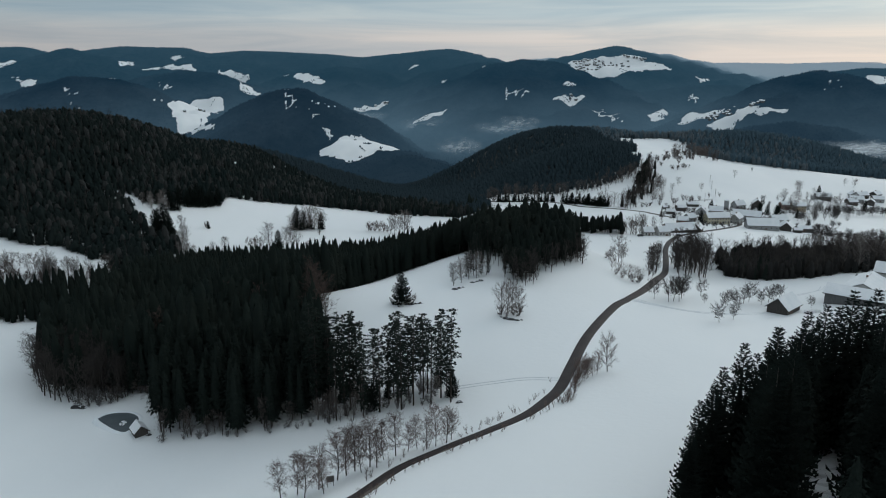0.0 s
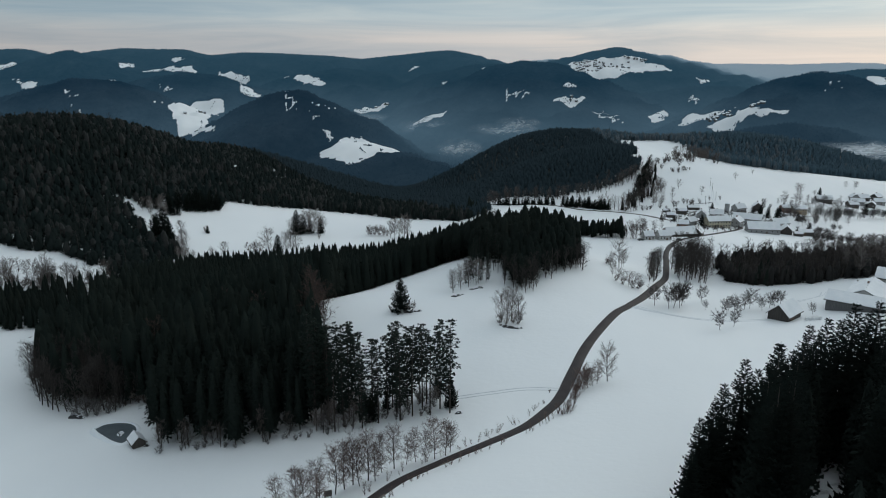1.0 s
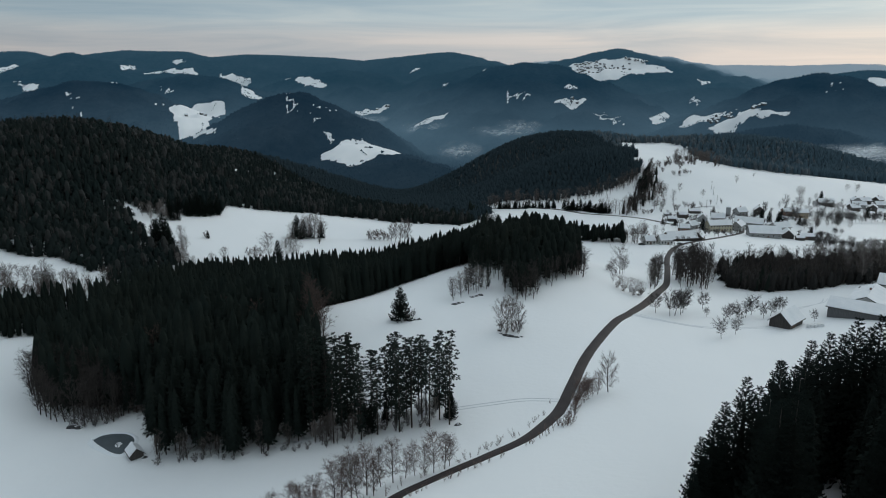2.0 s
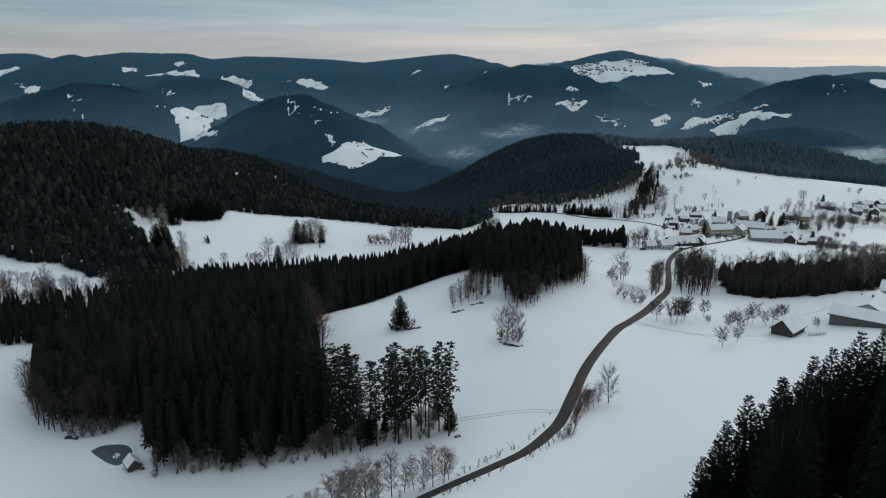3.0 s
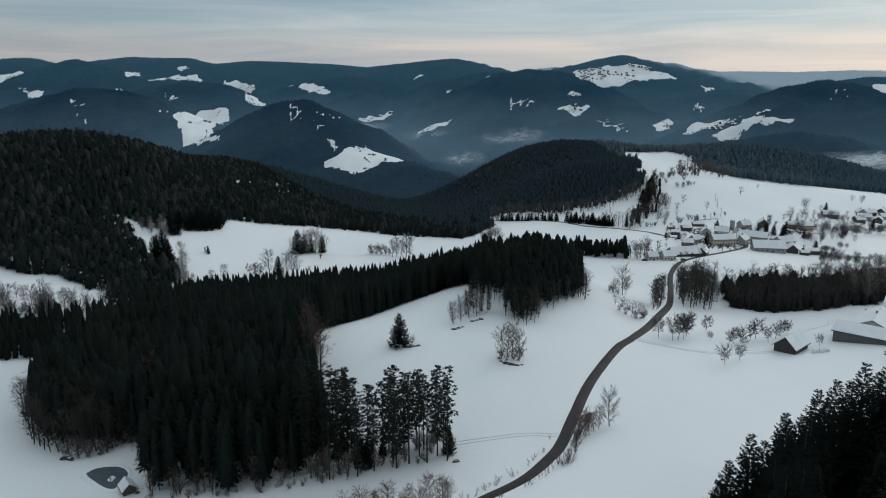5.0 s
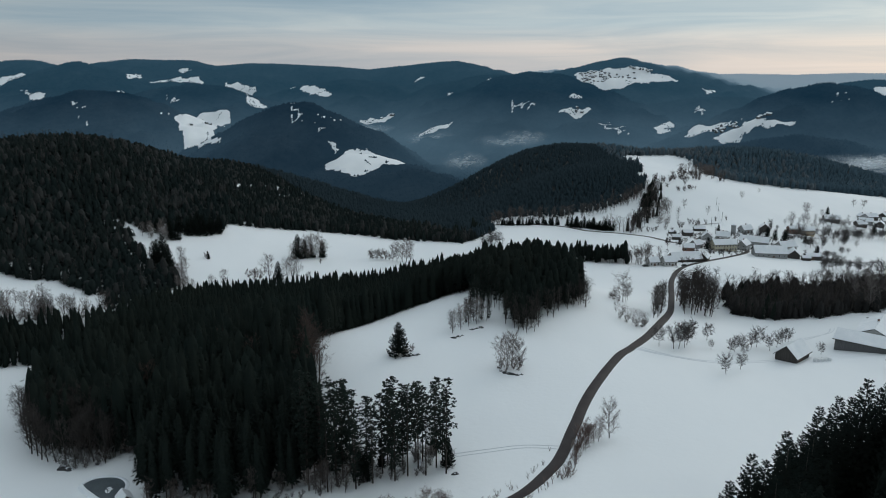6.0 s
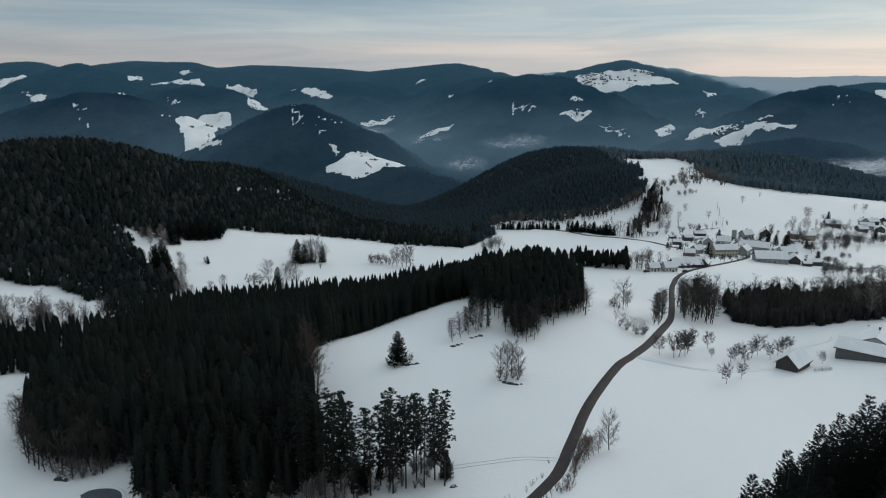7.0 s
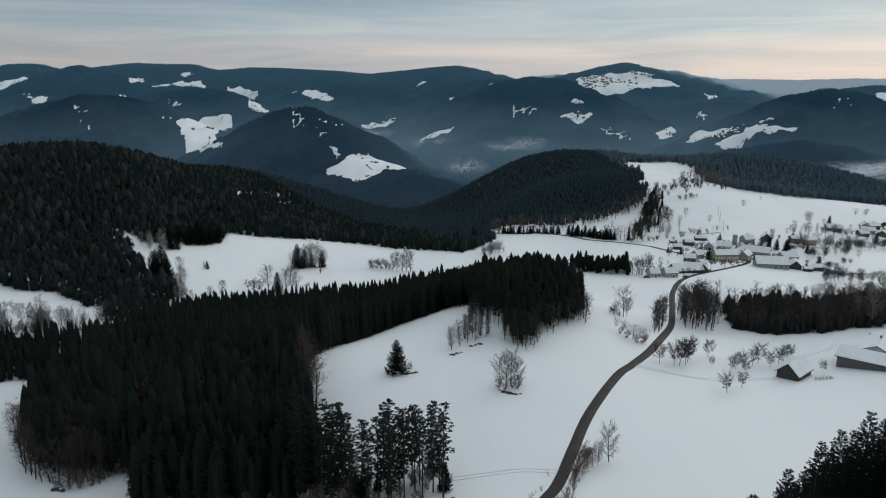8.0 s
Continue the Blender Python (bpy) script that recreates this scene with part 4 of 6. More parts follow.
spots = spots[~thin | (rng.uniform(0, 1, len(spots)) < 0.42)]
spots = spots[(spots[:, 0] > -0.68 * spots[:, 1] - 15) & ((spots[:, 1] < 900) | (rng.uniform(0, 1, len(spots)) < 0.6))]
near = spots[:, 1] + 1.2 * spots[:, 0] < 640
bare = rng.uniform(0, 1, len(spots)) < 0.16 + 0.3 * np.clip(np.sin(spots[:, 0] / 23 + 1) * np.cos(spots[:, 1] / 34), 0, 1)
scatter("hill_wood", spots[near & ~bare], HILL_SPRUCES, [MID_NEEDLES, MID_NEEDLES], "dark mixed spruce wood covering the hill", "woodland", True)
scatter("hill_wood", spots[near & bare], HILL_SPRUCES[:4], [FUZZ_TWIGS, FUZZ_TWIGS], "dark brown leafless crowns among the hillside spruces", "woodland", True)
fuzz = spots[near & (spots[:, 1] < 640) & (rng.uniform(0, 1, len(spots)) < 0.16)] + (1.6, -1.6, 0, 0, 0)
scatter("bare_wood", fuzz * (1, 1, 1, 1.15, 1), [bare_shape(17, 0.3, 0.24, 7, 3, 2, 2.4, 0.13, up=1.0, fork=0.85) for _ in range(5)], [BARK, FUZZ_TWIGS], "brown leafless trees among the hillside spruces", "woodland")
scatter("hill_wood", spots[~near], LOW_SPRUCES, [HAZED_HILL_NEEDLES, HAZED_HILL_NEEDLES], "dark blue-hazed spruce wood covering the farther hill", "woodland", True)
spots = spots_in(lambda x, y: inside(EAST_WOOD, x, y), (250, 1000, 855, 1340), 8.0, 0.6, 0.95)
spots = spots[~inside(NOTCH, spots[:, 0], spots[:, 1])]
dark = rng.uniform(0, 1, len(spots)) < 0.45 + np.clip((spots[:, 0] - 420) / 150, 0, 0.5) + 0.25 * np.sin(spots[:, 0] / 37) * np.cos(spots[:, 1] / 51)
scatter("ridge_wood", spots[dark], LOW_SPRUCES, [HAZED_RIDGE_NEEDLES, HAZED_RIDGE_NEEDLES], "haze-paled spruces along the ridge behind the fields", "woodland", True)
scatter("ridge_wood", spots[~dark], LOW_SPRUCES[2:], [HAZED_RIDGE_TWIGS, HAZED_RIDGE_TWIGS], "haze-greyed leafless trees along the ridge behind the fields", "woodland", True)
vale_spots = spots_in(lambda x, y: inside(VALE_WOOD, x, y), box_of(VALE_WOOD), 3.4, 0.46, 0.7)
fir = ((vale_spots[:, 0] < 168) & (rng.uniform(0, 1, len(vale_spots)) < 0.32)) | (rng.uniform(0, 1, len(vale_spots)) < 0.06)
scatter("vale_wood", vale_spots[fir] * (1, 1, 1, 0.95, 1), BACK_SPRUCES, [BARK, NEEDLES], "dark spruces in the hollow beside the farm", "woodland", True)
low = spots_in(lambda x, y: inside(VALE_WOOD, x, y) & (x < 290), box_of(VALE_WOOD), 3.4, 0.40, 0.80)
scatter("vale_wood", low, [tuft_shape(12, rng.uniform(3.6, 4.8), 150, 0.02, rng.uniform(0.6, 1.0), 1.2) for _ in range(6)], [BARK, VALE_CROWNS], "low dark undergrowth crowded in the hollow", "woodland", True)
vale_spots = vale_spots[~fir]


def hedge_rows():
    """Rows of trees and small clumps that part the far snow fields."""
    out = []
    for f in FIELDS:
        p = np.array(f, float)
        c, size = p.mean(0), np.ptp(p, 0)
        for k in range(int(3 + size.max() / 60)):
            a, b = c + rng.uniform(-0.42, 0.42, 2) * size, None
            d = rng.normal(0, 1, 2)
            d /= np.hypot(*d)
            n = int(rng.integers(3, 9))
            q = a + d * np.arange(n)[:, None] * 6 + rng.normal(0, 2, (n, 2))
            out.append(q[inside(f, q[:, 0], q[:, 1])])
    q = np.concatenate(out)
    return np.column_stack([q, height(q[:, 0], q[:, 1]) - 0.3, rng.uniform(0.3, 0.8, len(q)), rng.uniform(0, 6.3, len(q))])


scatter("field_hedge", hedge_rows(), FAR_SPRUCES, [HAZE_GLOW_STAND], "dark hedges and tree clumps on distant snow fields", "hedge")


def far_wood(x, y):
    r, a = np.hypot(x, y), np.degrees(np.arctan2(x, y))
    return wooded(x, y) & (r > 1460) & (y < 5000) & (np.abs(a) < 36) & ~inside(WEST_WOOD, x, y) & ~inside(EAST_WOOD, x, y)


# the backdrop of distance, stand behind stand, its haze painted as emission
spots = spots_in(far_wood, (-2900, 2900, 1000, 5000), 14.5, 0.4, 0.8)
scatter("distant_wood", spots, FAR_SPRUCES, [HAZE_GLOW_STAND], "blue-hazed spruce forest on distant hills", "woodland")


# ---- the road ----
ROAD = [(-42, 86), (-24, 104), (-16, 113), (-9, 126), (0, 134), (9.5, 141), (19, 148.5), (26.5, 159), (30.5, 167), (37, 185), (45.5, 207), (60.5, 238), (70, 252.5), (83.5, 275.5), (105, 323), (118, 361), (134, 411), (157, 456), (203, 505), (230, 536), (237, 560)]


def smooth_line(points, step=1.5):
    p = np.array(points, float)
    p = np.concatenate([[2 * p[0] - p[1]], p, [2 * p[-1] - p[-2]]])
    out = []
    for a, b, c, d in zip(p, p[1:], p[2:], p[3:]):
        n = max(2, int(np.hypot(*(c - b)) / step))
        for t in np.arange(n) / n:
            out.append(0.5 * (2 * b + (c - a) * t + (2 * a - 5 * b + 4 * c - d) * t**2 + (3 * b - a - 3 * c + d) * t**3))
    return np.array(out + [p[-2]])


def strip(name, line, left, right, lift, mat, label, category, ragged=0.0):
    """A ribbon laid along a line on the ground, from left to right of it in metres."""
    d = np.gradient(line, axis=0)
    d /= np.linalg.norm(d, axis=1)[:, None]
    side = np.stack([d[:, 1], -d[:, 0]], -1)
    k = 5
    rows = []
    wob = [np.convolve(rng.normal(0, ragged, len(line) + 6), np.ones(7) / 3, "valid") if ragged else np.zeros(len(line)) for _ in (0, 1)]
    for i in range(k):
        f = i / (k - 1)
        off = (left + wob[0]) * (1 - f) + (right + wob[1]) * f
        p = line + side * off[:, None]
        z = height(p[:, 0], p[:, 1]) + lift - (0.35 if i in (0, k - 1) else 0)
        rows.append(np.column_stack([p, z]))
    v = np.stack(rows, 1).reshape(-1, 3)
    i, j = np.meshgrid(np.arange(len(line) - 1), np.arange(k - 1), indexing="ij")
    a = (i * k + j).ravel()
    tris = np.concatenate([np.stack([a, a + 1, a + k + 1], -1), np.stack([a, a + k + 1, a + k], -1)])
    return tagged(new(name, tri_mesh(name, v, tris, [mat])), label, category, kind="structure")


line = smooth_line(ROAD)
strip("road_verge", line, -1.85, 1.85, 0.22, VERGE, "brown dead grass verge showing through snow", "verge", 0.12)
strip("road", line, -1.6, 1.6, 0.34, ASPHALT, "narrow wet asphalt country road cleared of snow", "road", 0.03)
# the farm turning and tracks in the snow
TRACK = material("trodden_snow", (0.64, 0.67, 0.70), (0.75, 0.77, 0.80), 0.8, 0.4, 3, 0.4)
for off in (-0.8, 0.8):
    strip("wheel_track", smooth_line([(3, 172 + off), (13, 172.5 + off), (22, 173 + off), (31, 171 + off)]), -0.22, 0.22, 0.10, TRACK, "faint wheel track pressed into the snow", "track", 0.05)
    strip("wheel_track", smooth_line([(70, 253 + off), (84, 249 + off), (100, 250 + off), (118, 256 + off), (140, 262 + off)]), -0.25, 0.25, 0.10, TRACK, "wheel track pressed into the snow towards the barn", "track", 0.08)

lane = smooth_line([(14, 690), (33, 684.5), (59, 676.5), (86, 669), (110, 653), (127, 631.5), (153, 614.5), (172, 596), (181, 576), (190, 562), (204, 553)])
strip("lane_verge", lane, -2.6, 2.4, 0.14, VERGE, "dead grass bank beside the village lane", "verge", 0.5)
strip("village_lane", lane, -1.5, 1.5, 0.24, ASPHALT, "narrow grey lane leading out of the village", "lane", 0.1)
for off in (-0.9, 0.9):
    strip("wheel_track", smooth_line([(252 + off, 640), (257 + off, 667), (266 + off, 692), (272 + off, 717)]), -0.4, 0.4, 0.12, TRACK, "wheel track climbing the snowy slope", "track", 0.1)

strip("farm_turning", smooth_line([(67, 251), (74, 250.5), (84, 249), (96, 249.5)]), -1.3, 1.3, 0.11, TRACK, "churned snow where the farm lane leaves the road", "lane", 0.5)

for off in (-0.8, 0.8):
    strip("wheel_track", smooth_line([(168 + off, 299), (163 + off, 293), (151, 287.5 + off), (139, 282 + off)]), -0.3, 0.3, 0.10, TRACK, "wheel track pressed into the snow behind the farm", "track", 0.08)

# ---- leafless trees ----
BIRCHES = [bare_shape(11, 0.12, 0.30, 28, 9, 11, 0.8, 0.03, up=0.9, droop=0.35) for _ in range(3)]
ROUNDS = [bare_shape(11, 0.18, 0.38, 22, 7, 7, 0.85, 0.042, up=0.65, fork=0.8) for _ in range(3)]
FULLS = [bare_shape(11, 0.10, 0.33, 25, 9, 6, 1.0, 0.042, up=0.75, fork=0.86) for _ in range(3)]
LARCH_TWIGS = material("larch_twigs", (0.062, 0.040, 0.034), (0.105, 0.068, 0.057), 0.9, 0.4, 4, 0, 0.2, 0.2)
FRUITS = [bare_shape(6, 0.24, 0.37, 20, 9, 7, 0.62, 0.044, up=0.55, fork=0.78, droop=0.12) for _ in range(3)]
BUSHES = [bare_shape(4, 0.06, 0.34, 5, 4, 4, 0.8, 0.07, up=1.0, stems=4, fork=0.8) for _ in range(3)]
WOOD_TALLS = [bare_shape(14, 0.05, 0.27, 13, 4, 5, 1.2, 0.075, up=1.1, fork=0.85) for _ in range(4)]
TALLS = [bare_shape(14, 0.08, 0.25, 20, 6, 7, 1.0, 0.042, up=1.1, fork=0.85) for _ in range(3)]
SAPLINGS = [bare_shape(3, 0.05, 0.2, 9, 4, 3, 0.4, 0.02, up=1.3, stems=3, fork=0.9) for _ in range(3)]
BIRCH_TWIGS = material("birch_twigs", (0.105, 0.078, 0.072), (0.18, 0.138, 0.128), 0.9, 0.4, 4, 0, 0.3, 0.3)
birches = Grove([tree_kind("birch", s, BARK, BIRCH_TWIGS, "slender leafless birch on the snowy road bank", "birch", "crown", "birches along the road") for s in BIRCHES])
bank_trees = Grove([tree_kind("bare_tree", s, BARK, TWIGS, "leafless round-crowned tree standing in snow", "tree", "crown", "bare trees in the fields") for s in ROUNDS])
fruit_trees = Grove([tree_kind("fruit_tree", s, BARK, DARK_TWIGS, "small leafless fruit tree in a snowy orchard", "fruit tree", "crown", "orchard trees") for s in FRUITS])
bushes = Grove([tree_kind("shrub", s, BARK, TWIGS, "leafless many-stemmed shrub in snow", "shrub", "crown", "shrubs") for s in BUSHES])
red_bushes = Grove([tree_kind("shrub", s, SAPLING_TWIGS, SAPLING_TWIGS, "thin reddish leafless sapling on the roadside", "shrub", "crown", "roadside shrubs") for s in SAPLINGS])
full_trees = Grove([tree_kind("bare_tree", s, BARK, FINE_TWIGS, "leafless tree with a dense crown of fine twigs", "tree", "crown", "bare trees in the fields") for s in FULLS])
larches = Grove([tree_kind("larch", s, BARK, LARCH_TWIGS, "tall reddish leafless larch among dark spruces", "larch", "crown", "larches in the wood") for s in TALLS])
frost_bushes = Grove([tree_kind("shrub", s, BARK, FROSTED_TWIGS, "pale frosted shrub at the wood's edge", "shrub", "crown", "frosted shrubs") for s in BUSHES])
copse_trees = Grove([tree_kind("bare_tree", s, BARK, RED_TWIGS, "tall leafless brown tree in a copse", "tree", "crown", "copse trees") for s in TALLS])
pale_trees = Grove([tree_kind("bare_tree", s, BIRCH_BARK, FINE_TWIGS, "pale-stemmed leafless birch at the wood's edge", "birch", "crown", "birches at the wood's edge") for s in BIRCHES])
pines = Grove([tree_kind("pine", pine_shape(h, low, tiers, 12, 0.90), PINE_BARK, PINE_NEEDLES, "tall pine with a bare trunk at the wood's edge", "pine", group="pines at the wood's edge") for h, low, tiers in ((22, 0.26, 24), (23, 0.15, 29), (20, 0.06, 30), (22.5, 0.42, 18), (21, 0.2, 26), (23, 0.34, 20))])

for x, y, size in ((2, 163.5, 1.0), (-0.5, 167, 1.0), (-3, 164, 0.93), (-5, 168, 0.98), (-7.5, 165, 1.0), (-9, 170, 0.95), (-11.5, 166, 1.05), (-14, 168, 1.0), (-16, 164, 0.9), (-18, 169, 1.06), (-21, 166, 1.0), (-6, 174, 0.95), (-12, 176, 1.0), (-1, 173, 0.88), (-24, 168, 1.08), (-26.5, 172, 1.1), (-29, 167, 1.1), (-31, 173, 1.15), (-33, 168, 1.1), (-28, 177, 1.05), (-34, 178, 1.1), (-20, 162.5, 0.85), (-27, 163, 0.9), (-25, 165, 1.0), (-22.5, 171, 1.0), (-30, 170, 1.1), (-32, 165, 1.05), (-10.5, 163.5, 0.95), (-4, 171, 0.9), (-8, 172, 0.95), (-13, 171.5, 1.0), (1, 169, 0.85), (-24, 175, 1.05), (-34.5, 171, 1.15)):
    pines.set(x, y, size * 1.02, tall=rng.uniform(0.96, 1.12))
for k in range(46):
    frost_bushes.set(rng.uniform(-34, 3.5), 163 + rng.uniform(0, 15), rng.uniform(0.4, 1.25), tall=rng.uniform(0.9, 1.4))
for k in range(10):
    pale_trees.set(rng.uniform(-33, 2), 164 + rng.uniform(0, 12), rng.uniform(0.35, 0.7), tall=1.3)
for k in range(16):
    x = rng.uniform(-32, 3)
    (lone if rng.uniform() < 0.4 else frost_bushes).set(x, 165 + rng.uniform(0, 12), rng.uniform(0.25, 0.7))
for x, y, size in ((-31, 119, 0.75), (-28, 120, 0.85), (-26, 117, 0.9), (-24, 121, 0.9), (-22.5, 118, 0.7), (-21, 125, 1.0), (-19.5, 127, 1.0), (-18, 129, 1.02), (-16.5, 127.5, 0.9), (-15, 130, 1.05), (-13.5, 129, 0.8), (-12.5, 133.5, 0.85), (-10, 134.5, 0.92), (-7.5, 136, 0.6), (-5.5, 136.5, 0.72), (-3.5, 135.5, 0.68), (-1.5, 136.5, 0.92), (0.8, 137.5, 0.8), (1.8, 139, 0.6)):
    birches.set(x, y, size)
for x, y, size in ((44.2, 176, 1.0),):
    full_trees.set(x, y, size * 1.0)
for x, y, size in ((41, 174, 0.6), (39.5, 172.5, 0.5), (38, 171, 0.55), (36.5, 168.5, 0.42)):
    birches.set(x, y, size)
for k in range(80):
    f = rng.uniform() ** 0.8
    red_bushes.set(26.9 + 11 * f + rng.uniform(0, 2.5), 151 + 30 * f + rng.uniform(-1, 1), rng.uniform(0.5, 1.0) * (0.7 + 0.8 * f))
for at, wide, count, side in ((56, 5, 22, -1), (50, 6, 18, 1), (40, 5, 12, -1), (36, 6, 8, 1), (28, 5, 10, -1), (20, 5, 8, -1), (66, 4, 8, 1), (12, 3, 6, 1)):
    for k in range(count):
        n = int(np.clip(rng.normal(at, wide), 4, 90))
        p, d = line[n], line[n + 1] - line[n]
        d /= np.hypot(*d)
        off = -side * rng.uniform(2.4, 3.7)
        red_bushes.set(p[0] + d[1] * off, p[1] - d[0] * off, rng.uniform(0.3, 0.85), tall=rng.uniform(0.9, 1.3))
# the knoll
for x, y, size in ((19.5, 222, 1.0), (23, 224, 1.08), (25.5, 222.5, 0.9), (21.5, 223.5, 0.95)):
    full_trees.set(x, y, size)
for x, y, size in ((21, 220, 0.9), (26, 226, 0.8), (19, 221, 1.1), (23.5, 221.5, 1.2), (25, 220.5, 0.9), (-11.5, 232, 0.9), (-10, 234, 0.8), (-12.5, 230.5, 0.7)):
    bushes.set(x, y, size)
for x, y, size in ((4, 252, 0.6), (7, 256, 0.6), (10, 260, 0.65), (13, 262, 0.55), (17, 266, 0.7), (24, 262, 0.85), (28, 262, 0.9), (32, 262, 0.9), (36, 264, 0.95), (43, 270, 0.9), (50, 280, 0.9), (57, 288, 0.8), (60, 294, 0.75), (46, 277, 0.8), (53, 284, 0.8), (41, 271, 0.85), (27, 258, 0.8), (30, 256, 0.75), (33, 258, 0.85), (31, 253, 0.7), (28, 254, 0.65), (36, 260, 0.8), (34, 255, 0.7)):
    copse_trees.set(x, y, size)
lone.set(-14.2, 231.5, 1.12, which=0, tall=0.88)
for x, y, size in ((81, 314.5, 1.3), (83, 317, 0.8), (86.5, 328, 0.7), (76.5, 312, 0.5), (78, 315, 0.6), (74, 280.5, 0.55), (76, 278.5, 0.62), (78, 277, 0.66), (81, 279, 0.58), (73, 284.5, 0.5), (71.5, 288, 0.45)):
    bank_trees.set(x, y, size)
for x, y, size in ((72, 282, 0.9), (74, 279, 1.0), (77, 276.5, 1.1), (80, 278, 1.1), (82, 281, 0.9), (76, 312.5, 1.1), (78.5, 312, 0.9), (75, 314, 0.8)):
    bushes.set(x, y, size)
for x, y, size in ((91, 300, 0.85), (94, 304, 1.0), (96, 309, 1.1), (98, 314, 1.15), (100, 319, 1.15), (102, 325, 1.1), (104, 331, 1.0), (93, 306, 1.0), (97, 317, 1.0), (95, 311, 1.0), (99, 322, 0.95)):
    copse_trees.set(x, y, size)
for k in range(40):
    f = rng.uniform()
    copse_trees.set(114 + 15 * rng.uniform() + 6 * f, 327 + 34 * f, rng.uniform(1.05, 1.4))
for x, y in ((122, 365), (120, 350), (121, 344), (126, 340), (131, 344), (135, 350), (138, 356), (141, 362), (137, 366), (132, 358), (117, 338), (143, 370)):
    copse_trees.set(x, y, rng.uniform(0.8, 1.15))
for x, y, size in ((138, 350, 0.6), (140, 356, 0.7), (143, 362, 0.65), (141, 368, 0.6)):
    bank_trees.set(x, y, size)
# orchard
for x, y, size in ((81, 258, 1.25), (86.5, 258, 1.4), (89, 260, 1.5), (92, 262, 1.4), (94.5, 267, 1.5), (96, 271, 1.2), (107, 280, 1.15), (104, 267, 0.6), (98, 236.5, 1.1), (106, 244, 0.9), (110, 264, 0.9), (113, 267, 1.0), (117, 270, 1.0), (115, 263, 0.8), (122, 273, 1.05), (126, 277, 1.3), (129, 272, 1.0), (134, 277, 1.05), (138, 281, 1.1), (142, 284, 0.9), (145, 264, 0.75), (158, 244, 0.5)):
    fruit_trees.set(x, y, size * 1.12)
# the hollow's wood: bare trees among the spruces
scatter("bare_wood", vale_spots[vale_spots[:, 0] < 290] * (1, 1, 1, 1.45, 1), WOOD_TALLS, [BARK, RED_TWIGS], "brown leafless trees crowded in the hollow", "woodland")
for x, y, z, size, turn in vale_spots[3::9]:
    if x > 190:
        pale_trees.set(x, y, rng.uniform(1.0, 1.5))
# meadow and west field
bushes.set(-155, 452, 1.3)
for x, y, size in ((-103, 488, 1.45), (-99, 492, 1.15), (-88, 499, 1.0), (-95, 496, 0.9), (-101, 422, 1.1)):
    lone.set(x, y, size)
for x, y, size in ((-106, 489, 0.8), (-101, 488, 0.95), (-97, 490, 1.1), (-95, 493, 1.2), (-92, 494, 1.2), (-90, 497, 1.1), (-87, 500, 0.9), (-107, 425, 1.1), (-97, 427, 0.95), (-94, 429, 1.1), (-92, 432, 0.9), (-38, 502, 1.0), (-35, 503, 1.2), (-31, 502, 1.1), (-28, 502, 1.4), (-25, 502, 1.2)):
    full_trees.set(x, y, size * (1.35 if x < -80 else 1.15))
for x, y, size in ((-55, 509, 1.8), (-53, 508, 2.0), (-50, 509, 2.2), (-47, 508, 2.2), (-44, 509, 2.0), (-41, 508, 1.8), (-116, 423, 1.9), (-113, 424, 2.0), (-120, 426, 1.5), (-86, 434, 1.4), (-86, 480, 1.0), (-140, 560, 0.7)):
    bushes.set(x, y, size)
for x, y, size in ((-170, 422, 1.7), (-165, 416, 1.4), (-176, 428, 1.2), (-172, 414, 1.5), (-160, 408, 0.9), (-183, 470, 1.0), (-186, 475, 1.1), (-180, 473, 0.8), (-194, 474, 0.9), (-200, 470, 0.8), (-178, 486, 1.0), (-174, 490, 1.15), (-170, 495, 1.0), (-167, 500, 1.1), (-164, 506, 0.95), (-172, 497, 1.2), (-178, 493, 1.1), (-184, 486, 1.1), (-165, 512, 1.0), (-168, 505, 1.1), (-176, 501, 1.2)):
    lone.set(x, y, size)
for x, y in ((-157, 408), (-153, 404), (-150, 398), (-147, 393), (-144, 388), (-150, 390), (-139, 384), (-133, 396), (-128, 402), (-143, 378), (-160, 424), (-156, 420), (-163, 431), (-190, 473), (-196, 467), (-188, 464), (-184, 462), (-199, 462), (-192, 458), (-187, 468), (-194, 464)):
    pale_trees.set(x, y, rng.uniform(0.7, 1.1))
for k in range(26):
    bushes.set(-214 + 50 * (k + rng.uniform()) / 26, 322 + 16 * (k / 26) ** 2 + rng.uniform(-6, 4), rng.uniform(1.0, 2.0))
for k in range(14):
    bank_trees.set(-218 + 54 * (k + rng.uniform()) / 14, 322 + 18 * (k / 14) ** 2 + rng.uniform(-6, 10), rng.uniform(0.7, 1.1))
spots = np.column_stack([rng.uniform(-224, -176, 46), rng.uniform(318, 344, 46)])
spots = spots[rng.uniform(0, 1, 46) < 0.1 + (spots[:, 0] + 224) / 80]
scatter("bare_wood", np.column_stack([spots, height(spots[:, 0], spots[:, 1]) - 0.2, rng.uniform(0.6, 1.1, len(spots)), rng.uniform(0, 6.3, len(spots))]), FULLS, [BARK, FROSTED_TWIGS], "bare grey shrubs and young trees on the field", "woodland")
